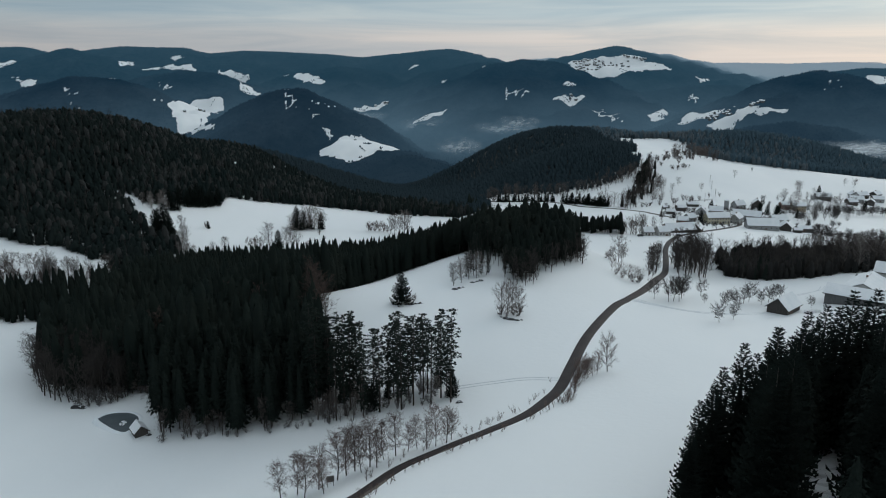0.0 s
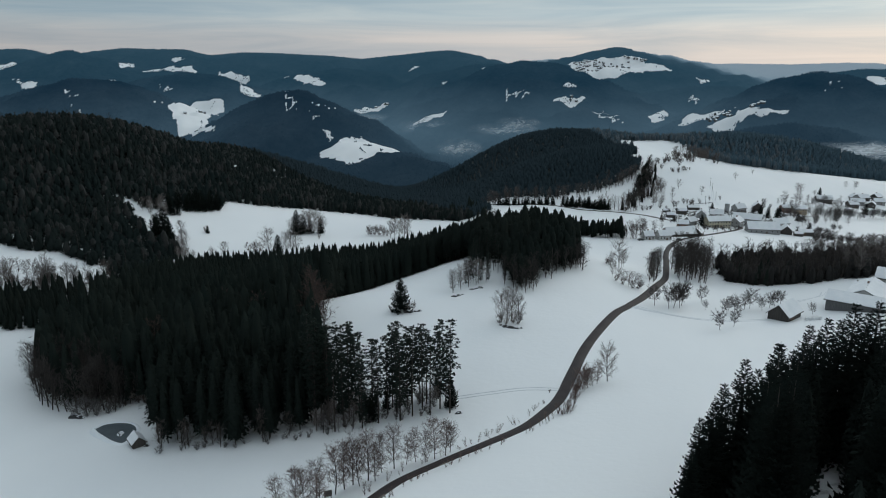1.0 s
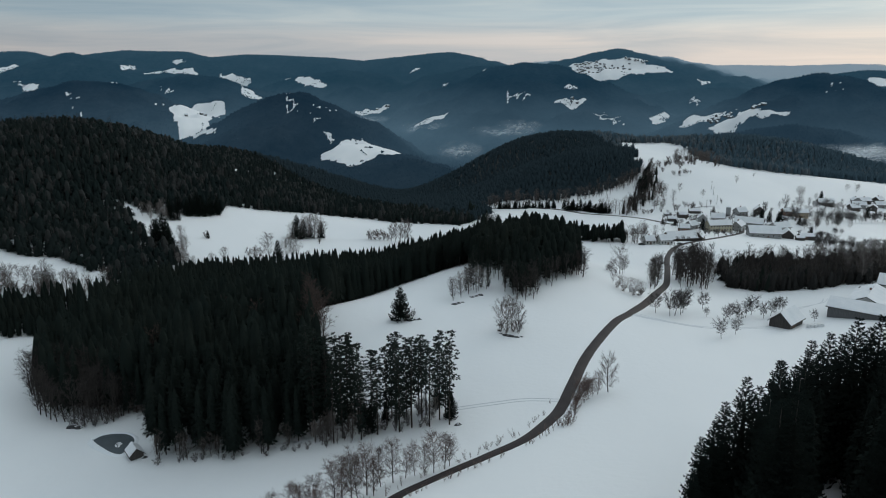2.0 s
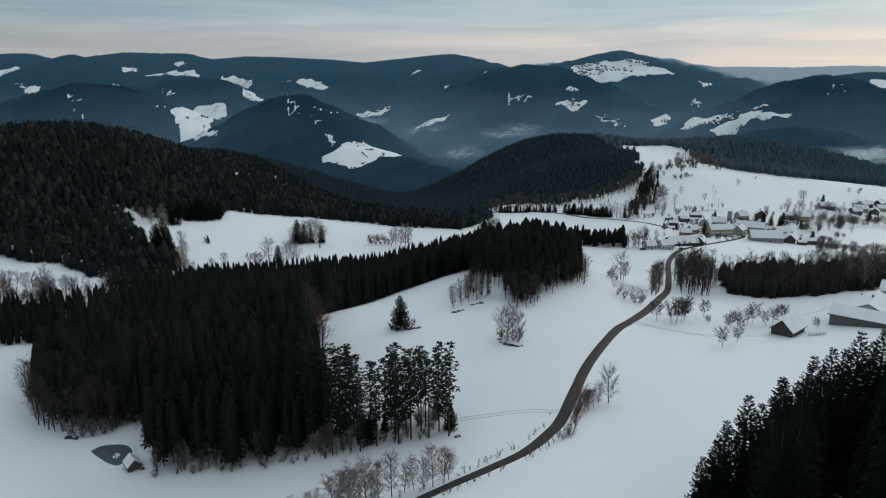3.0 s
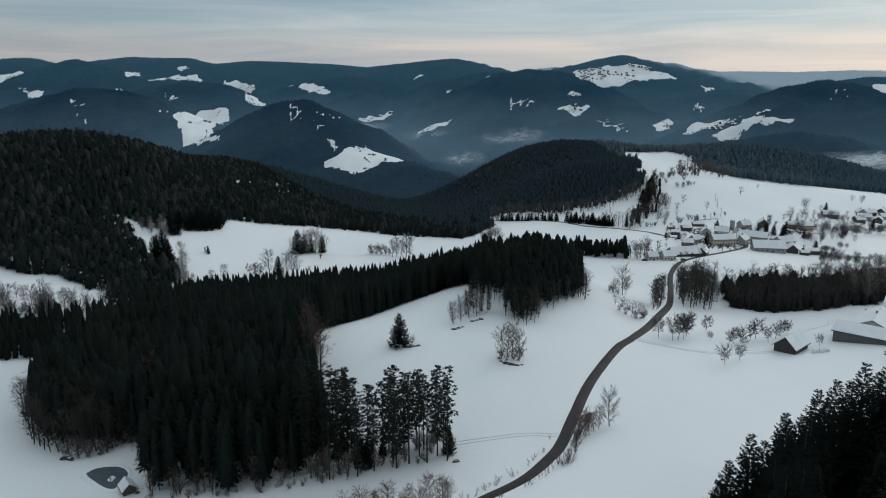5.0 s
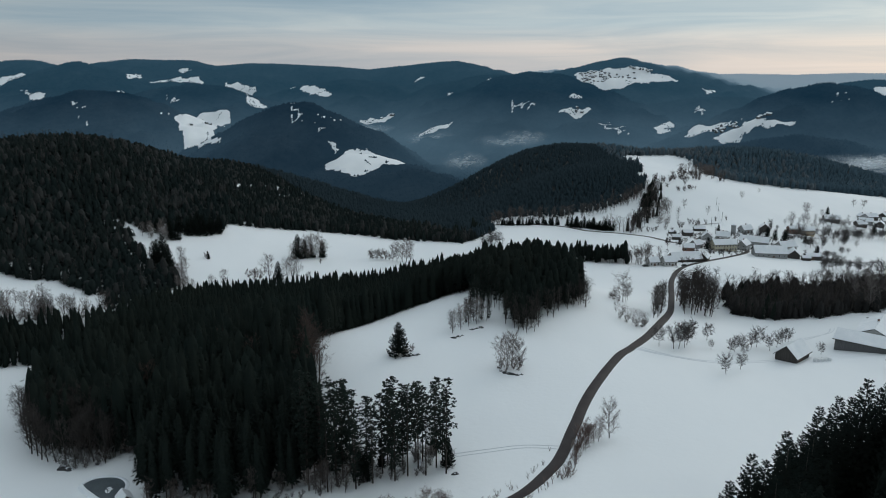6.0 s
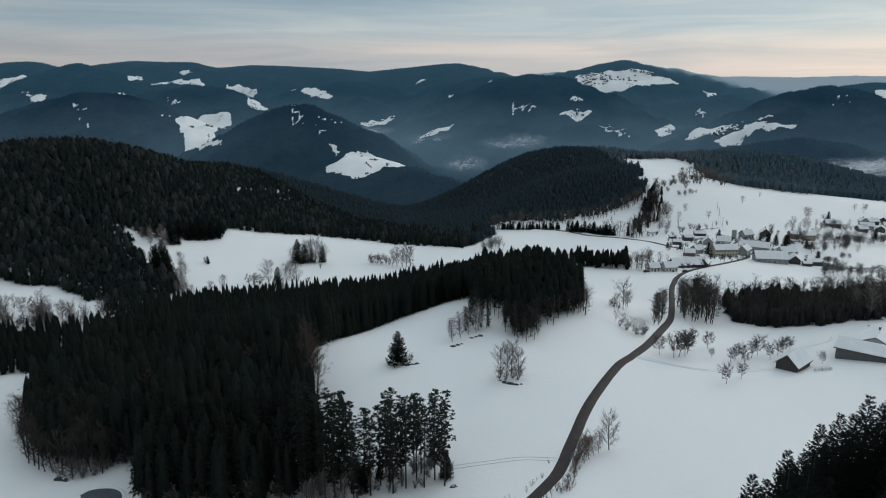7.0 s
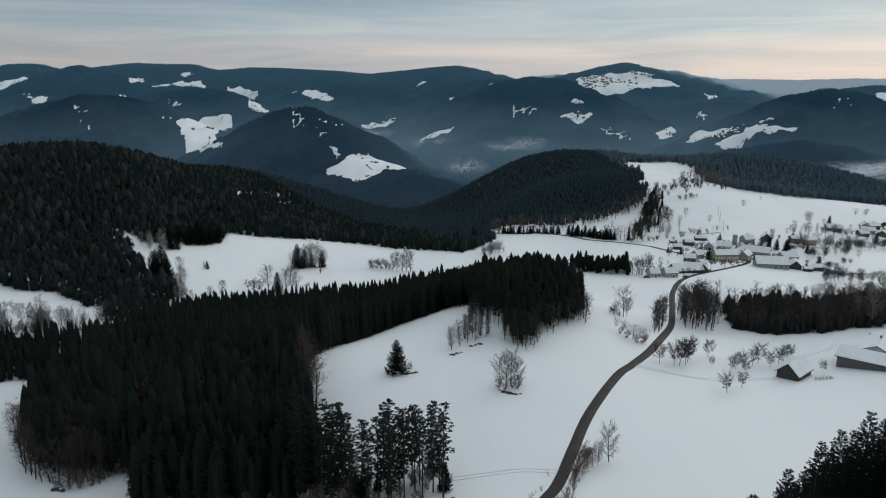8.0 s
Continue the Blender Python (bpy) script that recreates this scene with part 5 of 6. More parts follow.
# the west end of the slope wood
for x, y in ((-136, 221), (-133, 215), (-130, 211), (-127, 206), (-124, 202), (-121, 200), (-118, 197), (-115, 195), (-132, 218), (-126, 208), (-120, 203), (-112, 194), (-108, 192), (-104, 190), (-137, 228), (-129, 214), (-123, 207)):
    copse_trees.set(x, y, rng.uniform(0.85, 1.2))
f = rng.uniform(0, 1, (84, 1))
p = np.array([-138, 224]) + f * (40, -34) + rng.uniform(-2, 9, (84, 2))
scatter("bare_wood", np.column_stack([p, height(p[:, 0], p[:, 1]) - 0.2, rng.uniform(0.85, 1.3, 84), rng.uniform(0, 6.3, 84)]), TALLS, [BARK, RED_TWIGS], "brown leafless trees crowding the wood's end", "woodland")
for x, y in ((-106, 189), (-103, 188), (-100, 188), (-108, 190), (-104, 192), (-98, 191), (-101, 190), (-95, 192), (-106, 193), (-97, 189)):
    frost_bushes.set(x, y, rng.uniform(0.8, 1.5))
p = np.column_stack([rng.uniform(-76, -22, 20), 162 + rng.uniform(-0.5, 3.0, 20)])
scatter("bare_wood", np.column_stack([p, height(p[:, 0], p[:, 1]) - 0.2, rng.uniform(0.35, 0.75, 20), rng.uniform(0, 6.3, 20)]), TALLS, [BARK, TWIGS], "thin leafless poles before the spruce wood", "woodland")
for k in range(18):
    x = rng.uniform(-72, -8)
    frost_bushes.set(x, 160.5 + rng.uniform(0, 3) + (3 if x > -28 else 0), rng.uniform(0.3, 0.75))
for k in range(26):
    f = rng.uniform()
    bushes.set(-137 + 44 * f + rng.uniform(-1, 6), 222 - 36 * f + rng.uniform(0, 7), rng.uniform(0.8, 1.7))
for k in range(11):
    copse_trees.set(55 + 4.5 * rng.uniform(), 284 + 14 * rng.uniform(), rng.uniform(0.7, 0.95))
lone.set(-153, 451, 0.42)
for x, y, size in ((4, 253, 0.8), (7, 257, 0.9), (10, 262, 1.0), (14, 264, 0.95)):
    pale_trees.set(x, y, size)
for x, y, size in ((9, 264, 0.5), (12, 266, 0.55), (15, 267, 0.6), (18, 268, 0.55), (24, 263, 0.6), (30, 261, 0.65), (36, 265, 0.62), (27, 259, 0.5), (11, 270, 0.55), (13.5, 276, 0.6), (16, 283, 0.6), (18, 276, 0.5), (20, 288, 0.62), (13, 290, 0.6), (16, 297, 0.65), (21, 281, 0.6), (12, 283, 0.5), (17, 290, 0.68), (19, 294, 0.7), (22, 286, 0.66), (14, 280, 0.62), (11, 276, 0.55), (15, 302, 0.7), (22.5, 277, 0.58)):
    pines.set(x, y, size)
# brown larches in the slope wood
for x, y in ((-37.5, 206), (-39, 210), (-38, 214), (-40.5, 217), (-41, 222), (-43, 226), (-44, 231), (-42, 213), (-60, 222), (-95, 222), (-80, 250)):
    larches.set(x, y, rng.uniform(1.25, 1.6))
# hedges and trees on the far fields
for x, y in ((166, 628), (176, 646), (183, 664), (190, 680), (197, 694), (203, 708), (209, 721), (214, 735), (220, 748), (213, 702), (212, 685), (210, 671), (216, 660), (191, 663), (192, 638), (180, 640), (200, 655), (225, 765), (206, 735)):
    (copse_trees if rng.uniform() < 0.6 else bank_trees).set(x, y, rng.uniform(0.9, 1.4))
for k in range(14):
    f = rng.uniform()
    lone.set(176 + 46 * f + rng.uniform(-5, 5), 655 + 105 * f + rng.uniform(-5, 5), rng.uniform(0.7, 1.25))
for k in range(34):
    f = rng.uniform()
    bank_trees.set(186 + 30 * f + rng.uniform(-4, 14), 640 + 100 * f + rng.uniform(-8, 8), rng.uniform(0.5, 0.9))
for (ax, ay), (bx, by), n in (((226, 775), (330, 900), 26), ((245, 800), (300, 838), 14), ((238, 750), (270, 780), 8), ((160, 612), (212, 634), 10), ((215, 640), (262, 660), 8)):
    for k in range(n):
        f = rng.uniform()
        far_bushes.set(ax + (bx - ax) * f + rng.uniform(-4, 4), ay + (by - ay) * f + rng.uniform(-4, 4), rng.uniform(0.9, 2.0))
for k in range(26):
    lone.set(52 + 53 * k / 25 + rng.uniform(-2, 2), 677 - 14 * k / 25 + rng.uniform(-3, 3), rng.uniform(0.3, 0.75))
for k in range(24):
    lone.set(114 + 34 * k / 23 + rng.uniform(-2, 2), 654 - 28 * k / 23 + rng.uniform(-2, 3), rng.uniform(0.55, 0.95))
for x, y in ((239, 794), (262, 830), (288, 870), (288, 836), (238, 771), (263, 790), (275, 850), (250, 800), (300, 850), (230, 790), (320, 840)):
    far_bushes.set(x, y, rng.uniform(1.3, 2.4))
for x, y, size in ((312, 753, 0.8), (350, 800, 0.5), (369, 730, 1.2), (373, 732, 1.1), (390, 736, 0.7), (454, 793, 0.8), (463, 791, 0.9), (235, 701, 0.9), (251, 681, 0.8), (470, 800, 0.7)):
    bank_trees.set(x, y, size)
# the dark tree row that climbs beside the ridge's wood
way = smooth_line([(164, 614), (180, 655), (192, 677), (203, 700), (212, 735), (224, 775)], 1.0)
for shapes, mats, count, low_size, high_size, words in ((WOOD_TALLS, [BARK, RED_TWIGS], 44, 0.7, 1.15, "dark leafless trees crowding a field hedge"), (BACK_SPRUCES, [BARK, NEEDLES], 26, 0.4, 0.95, "dark spruces crowding a field hedge")):
    p = way[rng.integers(0, len(way), count)] + rng.normal(0, 4, (count, 2))
    scatter("hedge_wood", np.column_stack([p, height(p[:, 0], p[:, 1]) - 0.2, rng.uniform(low_size, high_size, count), rng.uniform(0, 6.3, count)]), shapes, mats, words, "hedge")
# trees in and round the village
for (ax, ay), (bx, by), n, low, high in (((262, 500), (330, 470), 14, 0.6, 1.1), ((285, 520), (315, 560), 9, 0.7, 1.2), ((180, 556), (250, 600), 12, 0.7, 1.2), ((330, 610), (440, 690), 22, 1.0, 1.8), ((270, 600), (300, 640), 8, 0.8, 1.4), ((168, 500), (200, 512), 7, 0.6, 1.1), ((120, 480), (140, 500), 10, 0.8, 1.3), ((296, 570), (340, 600), 10, 0.9, 1.6)):
    for k in range(n):
        f = rng.uniform()
        fruit_trees.set(ax + (bx - ax) * f + rng.uniform(-6, 6), ay + (by - ay) * f + rng.uniform(-6, 6), rng.uniform(low, high))
for x, y in ((150, 470), (172, 492), (190, 540), (220, 552), (238, 560), (252, 556), (262, 566), (276, 540), (286, 534), (292, 524), (205, 590), (214, 594), (243, 580), (256, 606), (264, 608), (272, 612), (300, 622), (312, 618), (330, 622), (336, 628), (380, 712), (400, 712), (408, 716)):
    far_bushes.set(x, y, rng.uniform(0.8, 1.5))
for x, y in ((248, 459), (256, 468), (262, 474), (268, 480), (274, 485), (281, 489), (289, 491), (290, 478), (286, 463), (270, 470), (280, 474), (262, 484), (296, 486), (258, 478), (300, 480), (304, 492), (310, 486), (298, 470), (276, 496), (266, 492), (312, 478)):
    fruit_trees.set(x, y, rng.uniform(1.0, 1.6))
for x, y in ((304, 600), (300, 575), (306, 572), (351, 619), (345, 591), (294, 560), (360, 640), (372, 660), (380, 650), (395, 668), (410, 680), (335, 600), (325, 590), (400, 690), (420, 700), (385, 690), (405, 700)):
    bank_trees.set(x, y, rng.uniform(0.6, 1.0))
for x, y, size in ((172, 470, 0.8), (172, 545, 0.6), (152, 520, 0.5), (140, 500, 0.5), (146, 505, 0.55), (130, 497, 0.5), (134, 490, 0.6)):
    bank_trees.set(x, y, size)
for x, y, size in ((201, 540, 0.42), (178, 567, 0.22), (276, 573, 0.36), (283, 590, 0.45), (278, 596, 0.4), (290, 600, 0.4), (400, 745, 0.4), (418, 690, 0.5), (178, 292, 0.25)):
    lone.set(x, y, size * 2)
for x, y in ((205, 522), (210, 520), (216, 523), (222, 526), (209, 514), (226, 530), (198, 518), (190, 512), (182, 506), (214, 515)):
    far_bushes.set(x, y, rng.uniform(0.6, 1.1))


# frosted trees on the village's far side, and a grey thicket at the hill's foot
for (ax, ay), (bx, by), wide, count, words in (((306, 618), (392, 655), 9, 46, "frosted grey leafless trees behind the houses"), ((318, 660), (412, 722), 10, 34, "frosted grey leafless trees above the houses"), ((30, 566), (44, 590), 7, 24, "grey leafless thicket in the snowy field")):
    f = rng.uniform(0, 1, (count, 1))
    p = np.array([ax, ay]) + f * np.array([bx - ax, by - ay]) + rng.normal(0, wide * 0.6, (count, 2))
    scatter("bare_wood", np.column_stack([p, height(p[:, 0], p[:, 1]) - 0.2, rng.uniform(0.5, 1.0, count), rng.uniform(0, 6.3, count)]), ROUNDS, [BARK, FROSTED_TWIGS], words, "woodland")
p = np.array([22, 636]) + rng.normal(0, 1, (26, 2)) * (7, 13)
scatter("spruce_belt", np.column_stack([p, height(p[:, 0], p[:, 1]) - 0.2, rng.uniform(0.4, 0.9, 26), rng.uniform(0, 6.3, 26)]), BACK_SPRUCES, [BARK, NEEDLES], "dark spruces at the foot of the hill", "woodland", True)
# gardens between the houses
for x, y, n, wide in ((205, 556, 6, 8), (226, 566, 5, 7), (246, 590, 7, 9), (270, 585, 7, 9), (254, 540, 4, 5), (290, 545, 6, 9), (180, 548, 5, 7), (196, 596, 5, 8), (300, 600, 9, 10), (160, 466, 4, 6), (238, 600, 5, 6)):
    for k in range(n):
        (far_bushes if rng.uniform() < 0.5 else fruit_trees).set(x + rng.normal(0, wide * 0.6), y + rng.normal(0, wide * 0.6), rng.uniform(0.6, 1.2))
for x, y, size in ((258, 575, 0.6), (236, 612, 0.7), (274, 602, 0.8), (300, 588, 0.7), (292, 552, 0.5), (186, 560, 0.45), (312, 640, 0.6)):
    lone.set(x, y, size)
# bare trees along the lane and in the ridge field's hedges
foot = smooth_line([(34, 664), (63, 690), (90, 688), (118, 687), (141, 692), (168, 710), (189, 726), (206, 745)], 1.0)
foot = foot[rng.integers(0, len(foot), 110)] + rng.normal(0, 2.5, (110, 2))
row = np.array([tuple(p) for p in foot] + [(lambda f: (140 + 26 * f + rng.uniform(-3, 3), 634 - 18 * f + rng.uniform(-2, 8)))(rng.uniform()) for _ in range(22)] + [(lambda f: (308 + 84 * f + rng.uniform(-10, 14), 860 + 230 * f + rng.uniform(-14, 14)))(rng.uniform()) for _ in range(80)] + [(lambda f: (283 + 48 * f + rng.uniform(-4, 4), 876 - 36 * f + rng.uniform(-4, 8)))(rng.uniform()) for _ in range(22)] + [(lambda f: (125 + 20 * f + rng.uniform(-2, 2), 461 + rng.uniform(-3, 9)))(rng.uniform()) for _ in range(16)])
scatter("bare_wood", np.column_stack([row, height(row[:, 0], row[:, 1]) - 0.2, rng.uniform(0.7, 1.15, len(row)), rng.uniform(0, 6.3, len(row))]), WOOD_TALLS, [BARK, TWIGS], "grey-brown leafless trees lining the snowy fields", "woodland")
scatter("field_hedge", far_bushes.spots, BUSHES, [BARK, TWIGS], "leafless grey-brown shrubs along far hedges and gardens", "hedge")


# ---- buildings ----
def gable_body(length, width, wall, rise, sunk=1.2):
    bm = bmesh.new()
    v = [bm.verts.new((sx * length / 2, sy * width / 2, z)) for z in (-sunk, wall) for sx, sy in ((-1, -1), (1, -1), (1, 1), (-1, 1))]
    ridge = [bm.verts.new((sx * length / 2, 0, wall + rise)) for sx in (-1, 1)]
    for f in ((0, 1, 5, 4), (2, 3, 7, 6), (3, 2, 1, 0)):
        bm.faces.new([v[i] for i in f])
    bm.faces.new([v[1], v[2], v[6], ridge[1], v[5]])
    bm.faces.new([v[3], v[0], v[4], ridge[0], v[7]])
    bm.faces.new([v[4], v[5], ridge[1], ridge[0]])
    bm.faces.new([v[6], v[7], ridge[0], ridge[1]])
    return bm


def roof_slab(length, width, wall, rise, over, lift, thick, soft=0.0):
    """Both pitches as one folded slab; soft rounds a snow cover's edges."""
    bm = bmesh.new()
    hw, hl = width / 2 + over, length / 2 + over
    drop = rise / (width / 2) * over
    outline = [(-hw, wall - drop + lift), (0, wall + rise + lift), (hw, wall - drop + lift), (hw, wall - drop + lift + thick), (0, wall + rise + lift + thick), (-hw, wall - drop + lift + thick)]
    rings = [[bm.verts.new((x, y, z)) for y, z in outline] for x in (-hl, hl)]
    for i in range(6):
        j = (i + 1) % 6
        bm.faces.new([rings[0][i], rings[1][i], rings[1][j], rings[0][j]])
    for ring, flip in ((rings[0], False), (rings[1], True)):
        for q in ((0, 1, 4, 5), (1, 2, 3, 4)):
            bm.faces.new([ring[i] for i in (q if flip else q[::-1])])
    if soft:
        bmesh.ops.bevel(bm, geom=[e for e in bm.edges], offset=soft, segments=2, affect="EDGES")
    bmesh.ops.recalc_face_normals(bm, faces=bm.faces)
    return bm


def block(sx, sy, sz, x=0, y=0, z=0, soft=0.0):
    bm = bmesh.new()
    bmesh.ops.create_cube(bm, size=1, matrix=Matrix.Translation((x, y, z + sz / 2)) @ Matrix.Diagonal((sx, sy, sz, 1)))
    if soft:
        bmesh.ops.bevel(bm, geom=[e for e in bm.edges], offset=soft, segments=2, affect="EDGES")
    return bm


def building(name, label, category, x, y, turn, length, width, wall, rise, walls, windows=0, storeys=1, over=0.5, chimney=0, door=True, z=None, snow=0.28, gate=False):
    """A gabled building: its long side faces -y before it turns."""
    z = ground(x, y) if z is None else z
    root = thing(name, label, category, (x, y, z), turn)
    part("wall", gable_body(length, width, wall, rise), walls, root)
    part("roof", roof_slab(length, width, wall, rise, over, 0.02, 0.18), EAVES, root, "dark timber eaves under the snow")
    part("roof_snow", roof_slab(length, width, wall, rise, over - 0.06, 0.2, snow, 0.09), ROOF_SNOW, root, "thick smooth snow cover")
    for s in range(storeys):
        for side in (-1, 1):
            for i in range(windows):
                wx = (i + 0.5) / windows * length - length / 2
                if s == 0 and door and side == -1 and i == windows // 2:
                    continue
                wz = wall / storeys * s + wall / storeys * 0.36
                hole = part("window", block(1.15, 0.16, 1.45, wx, side * width / 2, wz), FRAME, root)
                part("pane", block(0.9, 0.2, 1.2, wx, side * width / 2, wz + 0.12), PANE, hole, "dark window glass")
    if windows:
        for side in (-1, 1):
            for gy in (-0.22, 0.22):
                for s in range(storeys):
                    wz = wall / storeys * s + wall / storeys * 0.36
                    hole = part("window", block(0.16, 1.1, 1.4, side * length / 2, gy * width, wz), FRAME, root)
                    part("pane", block(0.2, 0.85, 1.15, side * length / 2, gy * width, wz + 0.12), PANE, hole, "dark window glass")
    if door and windows:
        part("door", block(1.2, 0.14, 2.1, (windows // 2 + 0.5) / windows * length - length / 2, -width / 2, 0), DOOR, root)
    if gate:
        part("gate", block(3.2, 0.16, min(3.0, wall - 0.3), -length * 0.18, -width / 2, 0), DOOR, root, "dark wooden barn gate")
    for k in range(chimney):
        cx = (k + 1) / (chimney + 1) * length - length / 2
        stack = part("chimney", block(0.7, 0.7, 1.9, cx, 0.4, wall + rise - 0.6), CHIMNEY, root)
        part("cap", block(0.9, 0.9, 0.16, cx, 0.4, wall + rise + 1.3, 0.04), SNOW, stack, "snow-topped chimney cap")
    return root


# the barn and the farm beside the orchard
building("barn", "weathered wooden barn with a snow-covered gable roof", "barn", 132.5, 261, 42, 11.5, 7.8, 2.8, 3.6, PLANKS, over=0.7, gate=True, snow=0.3)
building("farm_wing", "long grey boarded farm wing with snow roof", "farm building", 169.9, 263.8, -39, 34, 12.6, 4.4, 2.2, GREY_PLANKS, over=0.8, z=7.0, snow=0.32)
building("farmhouse", "pale farmhouse with a snow-covered roof", "farmhouse", 176.5, 281.5, 51, 22, 13, 3.9, 3.0, WHITE_WALL, 5, 1, 0.7, 1, z=6.9)
building("farm_wing", "pale farm wing with snow roof and dark windows", "farm building", 199, 290, -39, 24, 10, 4.4, 3.2, WHITE_WALL, 4, 1, 0.7)
bale_kind = None
for k, (dx, dy, dz) in enumerate(((0, 0, 0), (1.4, 0.3, 0), (2.8, 0.2, 0), (4.2, 0.6, 0), (5.6, 0.5, 0), (0.8, 1.4, 0), (2.2, 1.5, 0), (3.6, 1.7, 0), (5.0, 1.8, 0))):
    x, y = 138.6 + dx, 256 + dy
    if bale_kind is None:
        bm = bmesh.new()
        bmesh.ops.create_cone(bm, cap_ends=True, segments=18, radius1=0.62, radius2=0.62, depth=1.2)
        bmesh.ops.bevel(bm, geom=[e for e in bm.edges if e.is_boundary or e.calc_face_angle(0) > 1], offset=0.12, segments=2, affect="EDGES")
        bale_kind = thing("silage_bale", "white wrapped round bale under snow", "bale", group="stacked bales")
        part("wrap", bm, FOIL, bale_kind)
        b = bale_kind
    else:
        b = copy_thing(bale_kind, Matrix())
    b.matrix_basis = pose(x, y, ground(x, y) + 0.55, 0, 0, 25 * k)

# the village
building("house", "white village house with twin snow roofs", "house", 136, 459, 8, 6.6, 6.7, 2.9, 2.7, WHITE_WALL, 3, 1, 0.4, 1)
building("house", "white village house with dark windows and snow roof", "house", 146, 458, 8, 8.2, 7.6, 3.4, 2.9, WHITE_WALL, 4, 1, 0.4, 1)
building("long_barn", "long dark barn with a broad snow roof", "barn", 163, 478, 12, 20.5, 9.2, 2.6, 3.7, PLANKS, over=0.8, gate=True)
building("barn", "dark boarded barn beside the village road", "barn", 178, 484, 60, 9.8, 6.7, 2.9, 3, PLANKS, over=0.6, gate=True)
building("shed", "red-brown shed with a snow roof", "shed", 183, 530, -15, 8.2, 6.7, 3.1, 2.4, BRICK_WALL, 2, 1, 0.5)
building("house", "grey house with a snow roof beside the inn", "house", 194, 545, 30, 7.4, 6.7, 3.4, 2.9, GREY_WALL, 2, 1, 0.5, 1)
building("inn", "long two-storey yellow inn with snow roof", "inn", 213, 540, 6, 17.6, 9.2, 5.3, 3, YELLOW_WALL, 8, 2, 0.5, 2)
building("house", "grey house adjoining the yellow inn", "house", 231, 546, 50, 10.7, 7.6, 4.6, 3, GREY_WALL, 4, 2, 0.5, 1)
building("shed", "small dark shed with snow on its roof", "shed", 191, 584, -10, 6.6, 5, 2.6, 1.7, PLANKS, over=0.4)
building("shed", "dark boarded shed at the village edge", "shed", 206, 602, -5, 7.8, 5.9, 3.1, 1.8, PLANKS, over=0.4)
building("shed", "long low dark shed under snow", "shed", 223, 622, -5, 9.8, 5, 2.2, 1.5, PLANKS, over=0.4)
building("shed", "low open shed under snow", "shed", 196, 612, -5, 5.7, 4.2, 1.4, 1, PLANKS, over=0.3)
building("house", "village house with a steep snow roof", "house", 217, 585, 70, 9, 7.6, 3.4, 3.4, GREY_WALL, 3, 1, 0.5, 1)
building("house", "village house with a broad snow roof", "house", 231, 588, -20, 10.7, 7.6, 3.4, 3.2, WHITE_WALL, 3, 1, 0.5, 1)
building("house", "village house with a steep snow roof", "house", 262, 618, 20, 9.8, 7.6, 3.4, 3.4, GREY_WALL, 3, 1, 0.5, 1)
building("house", "dark-gabled village house under snow", "house", 283, 628, 70, 9.8, 8.4, 3.4, 3.7, PLANKS, 3, 1, 0.6, 1)
building("great_barn", "great grey farm barn with a wide snow roof", "barn", 240, 521, -8, 22.1, 11.8, 4, 4.2, GREY_WALL, 6, 1, 0.8)
building("farm_wing", "boarded end of the great barn with snow roof", "farm building", 259, 523, 70, 10.7, 7.6, 3.3, 3.4, PLANKS, over=0.6, gate=True)
building("farm_wing", "long farm wing with snow roof", "farm building", 248, 566, -30, 21.3, 9.2, 4.3, 3.5, GREY_WALL, 5, 1, 0.6, 1)
building("house", "village house with wide snow roof", "house", 268, 554, 10, 13.1, 8.4, 4, 3.2, WHITE_WALL, 4, 1, 0.6, 1)
building("shed", "small shed beside the great barn", "shed", 264, 514, -10, 5.7, 4.2, 2.2, 1.3, PLANKS, over=0.4)
building("shed", "dark boarded shed with a flat snow roof", "shed", 272, 520, -4, 10.7, 6.3, 3.1, 1.5, PLANKS, over=0.5, gate=True)
building("house", "orange two-storey house with a snow roof", "house", 320, 628, 0, 11.5, 8.4, 4.8, 2.5, ORANGE_WALL, 5, 2, 0.5, 1)
building("house", "brown house end beside the orange house", "house", 308, 629, 0, 6.6, 7.6, 4.3, 2.2, BRICK_WALL, 2, 2, 0.5)
building("chalet", "dark timber chalet with a snow roof", "house", 391, 719, -12, 13.9, 8.4, 4, 3, PLANKS, 4, 1, 1.0, 1)
for x, y, turn, length in ((421, 719, 5, 12), (434, 733, -20, 16), (446, 728, 60, 13), (450, 752, 10, 15), (462, 742, -10, 13), (470, 760, 30, 12), (440, 750, 80, 10)):
    dark = x in (421, 446, 450, 470)
    building("house", "dark timber house on the far slope under snow" if dark else "pale village house on the far slope under snow", "house", x, y, turn, length * 0.8, 8.0, 3.4, 2.8, PLANKS if dark else GREY_WALL, 4, 1, 0.7, 1)


def silo(x, y):
    root = thing("silo", "round grey silo tower with a snow cap", "silo", (x, y, ground(x, y)))
    bm = bmesh.new()
    bmesh.ops.create_cone(bm, cap_ends=True, segments=20, radius1=2.0, radius2=2.0, depth=8.5, matrix=Matrix.Translation((0, 0, 3.6)))
    part("shell", bm, GREY_WALL, root)
    bm = bmesh.new()
    bmesh.ops.create_cone(bm, cap_ends=True, segments=20, radius1=2.15, radius2=0.5, depth=0.9, matrix=Matrix.Translation((0, 0, 8.3)))
    part("cap", bm, SNOW, root, "snow-covered silo cap")


silo(249, 612)


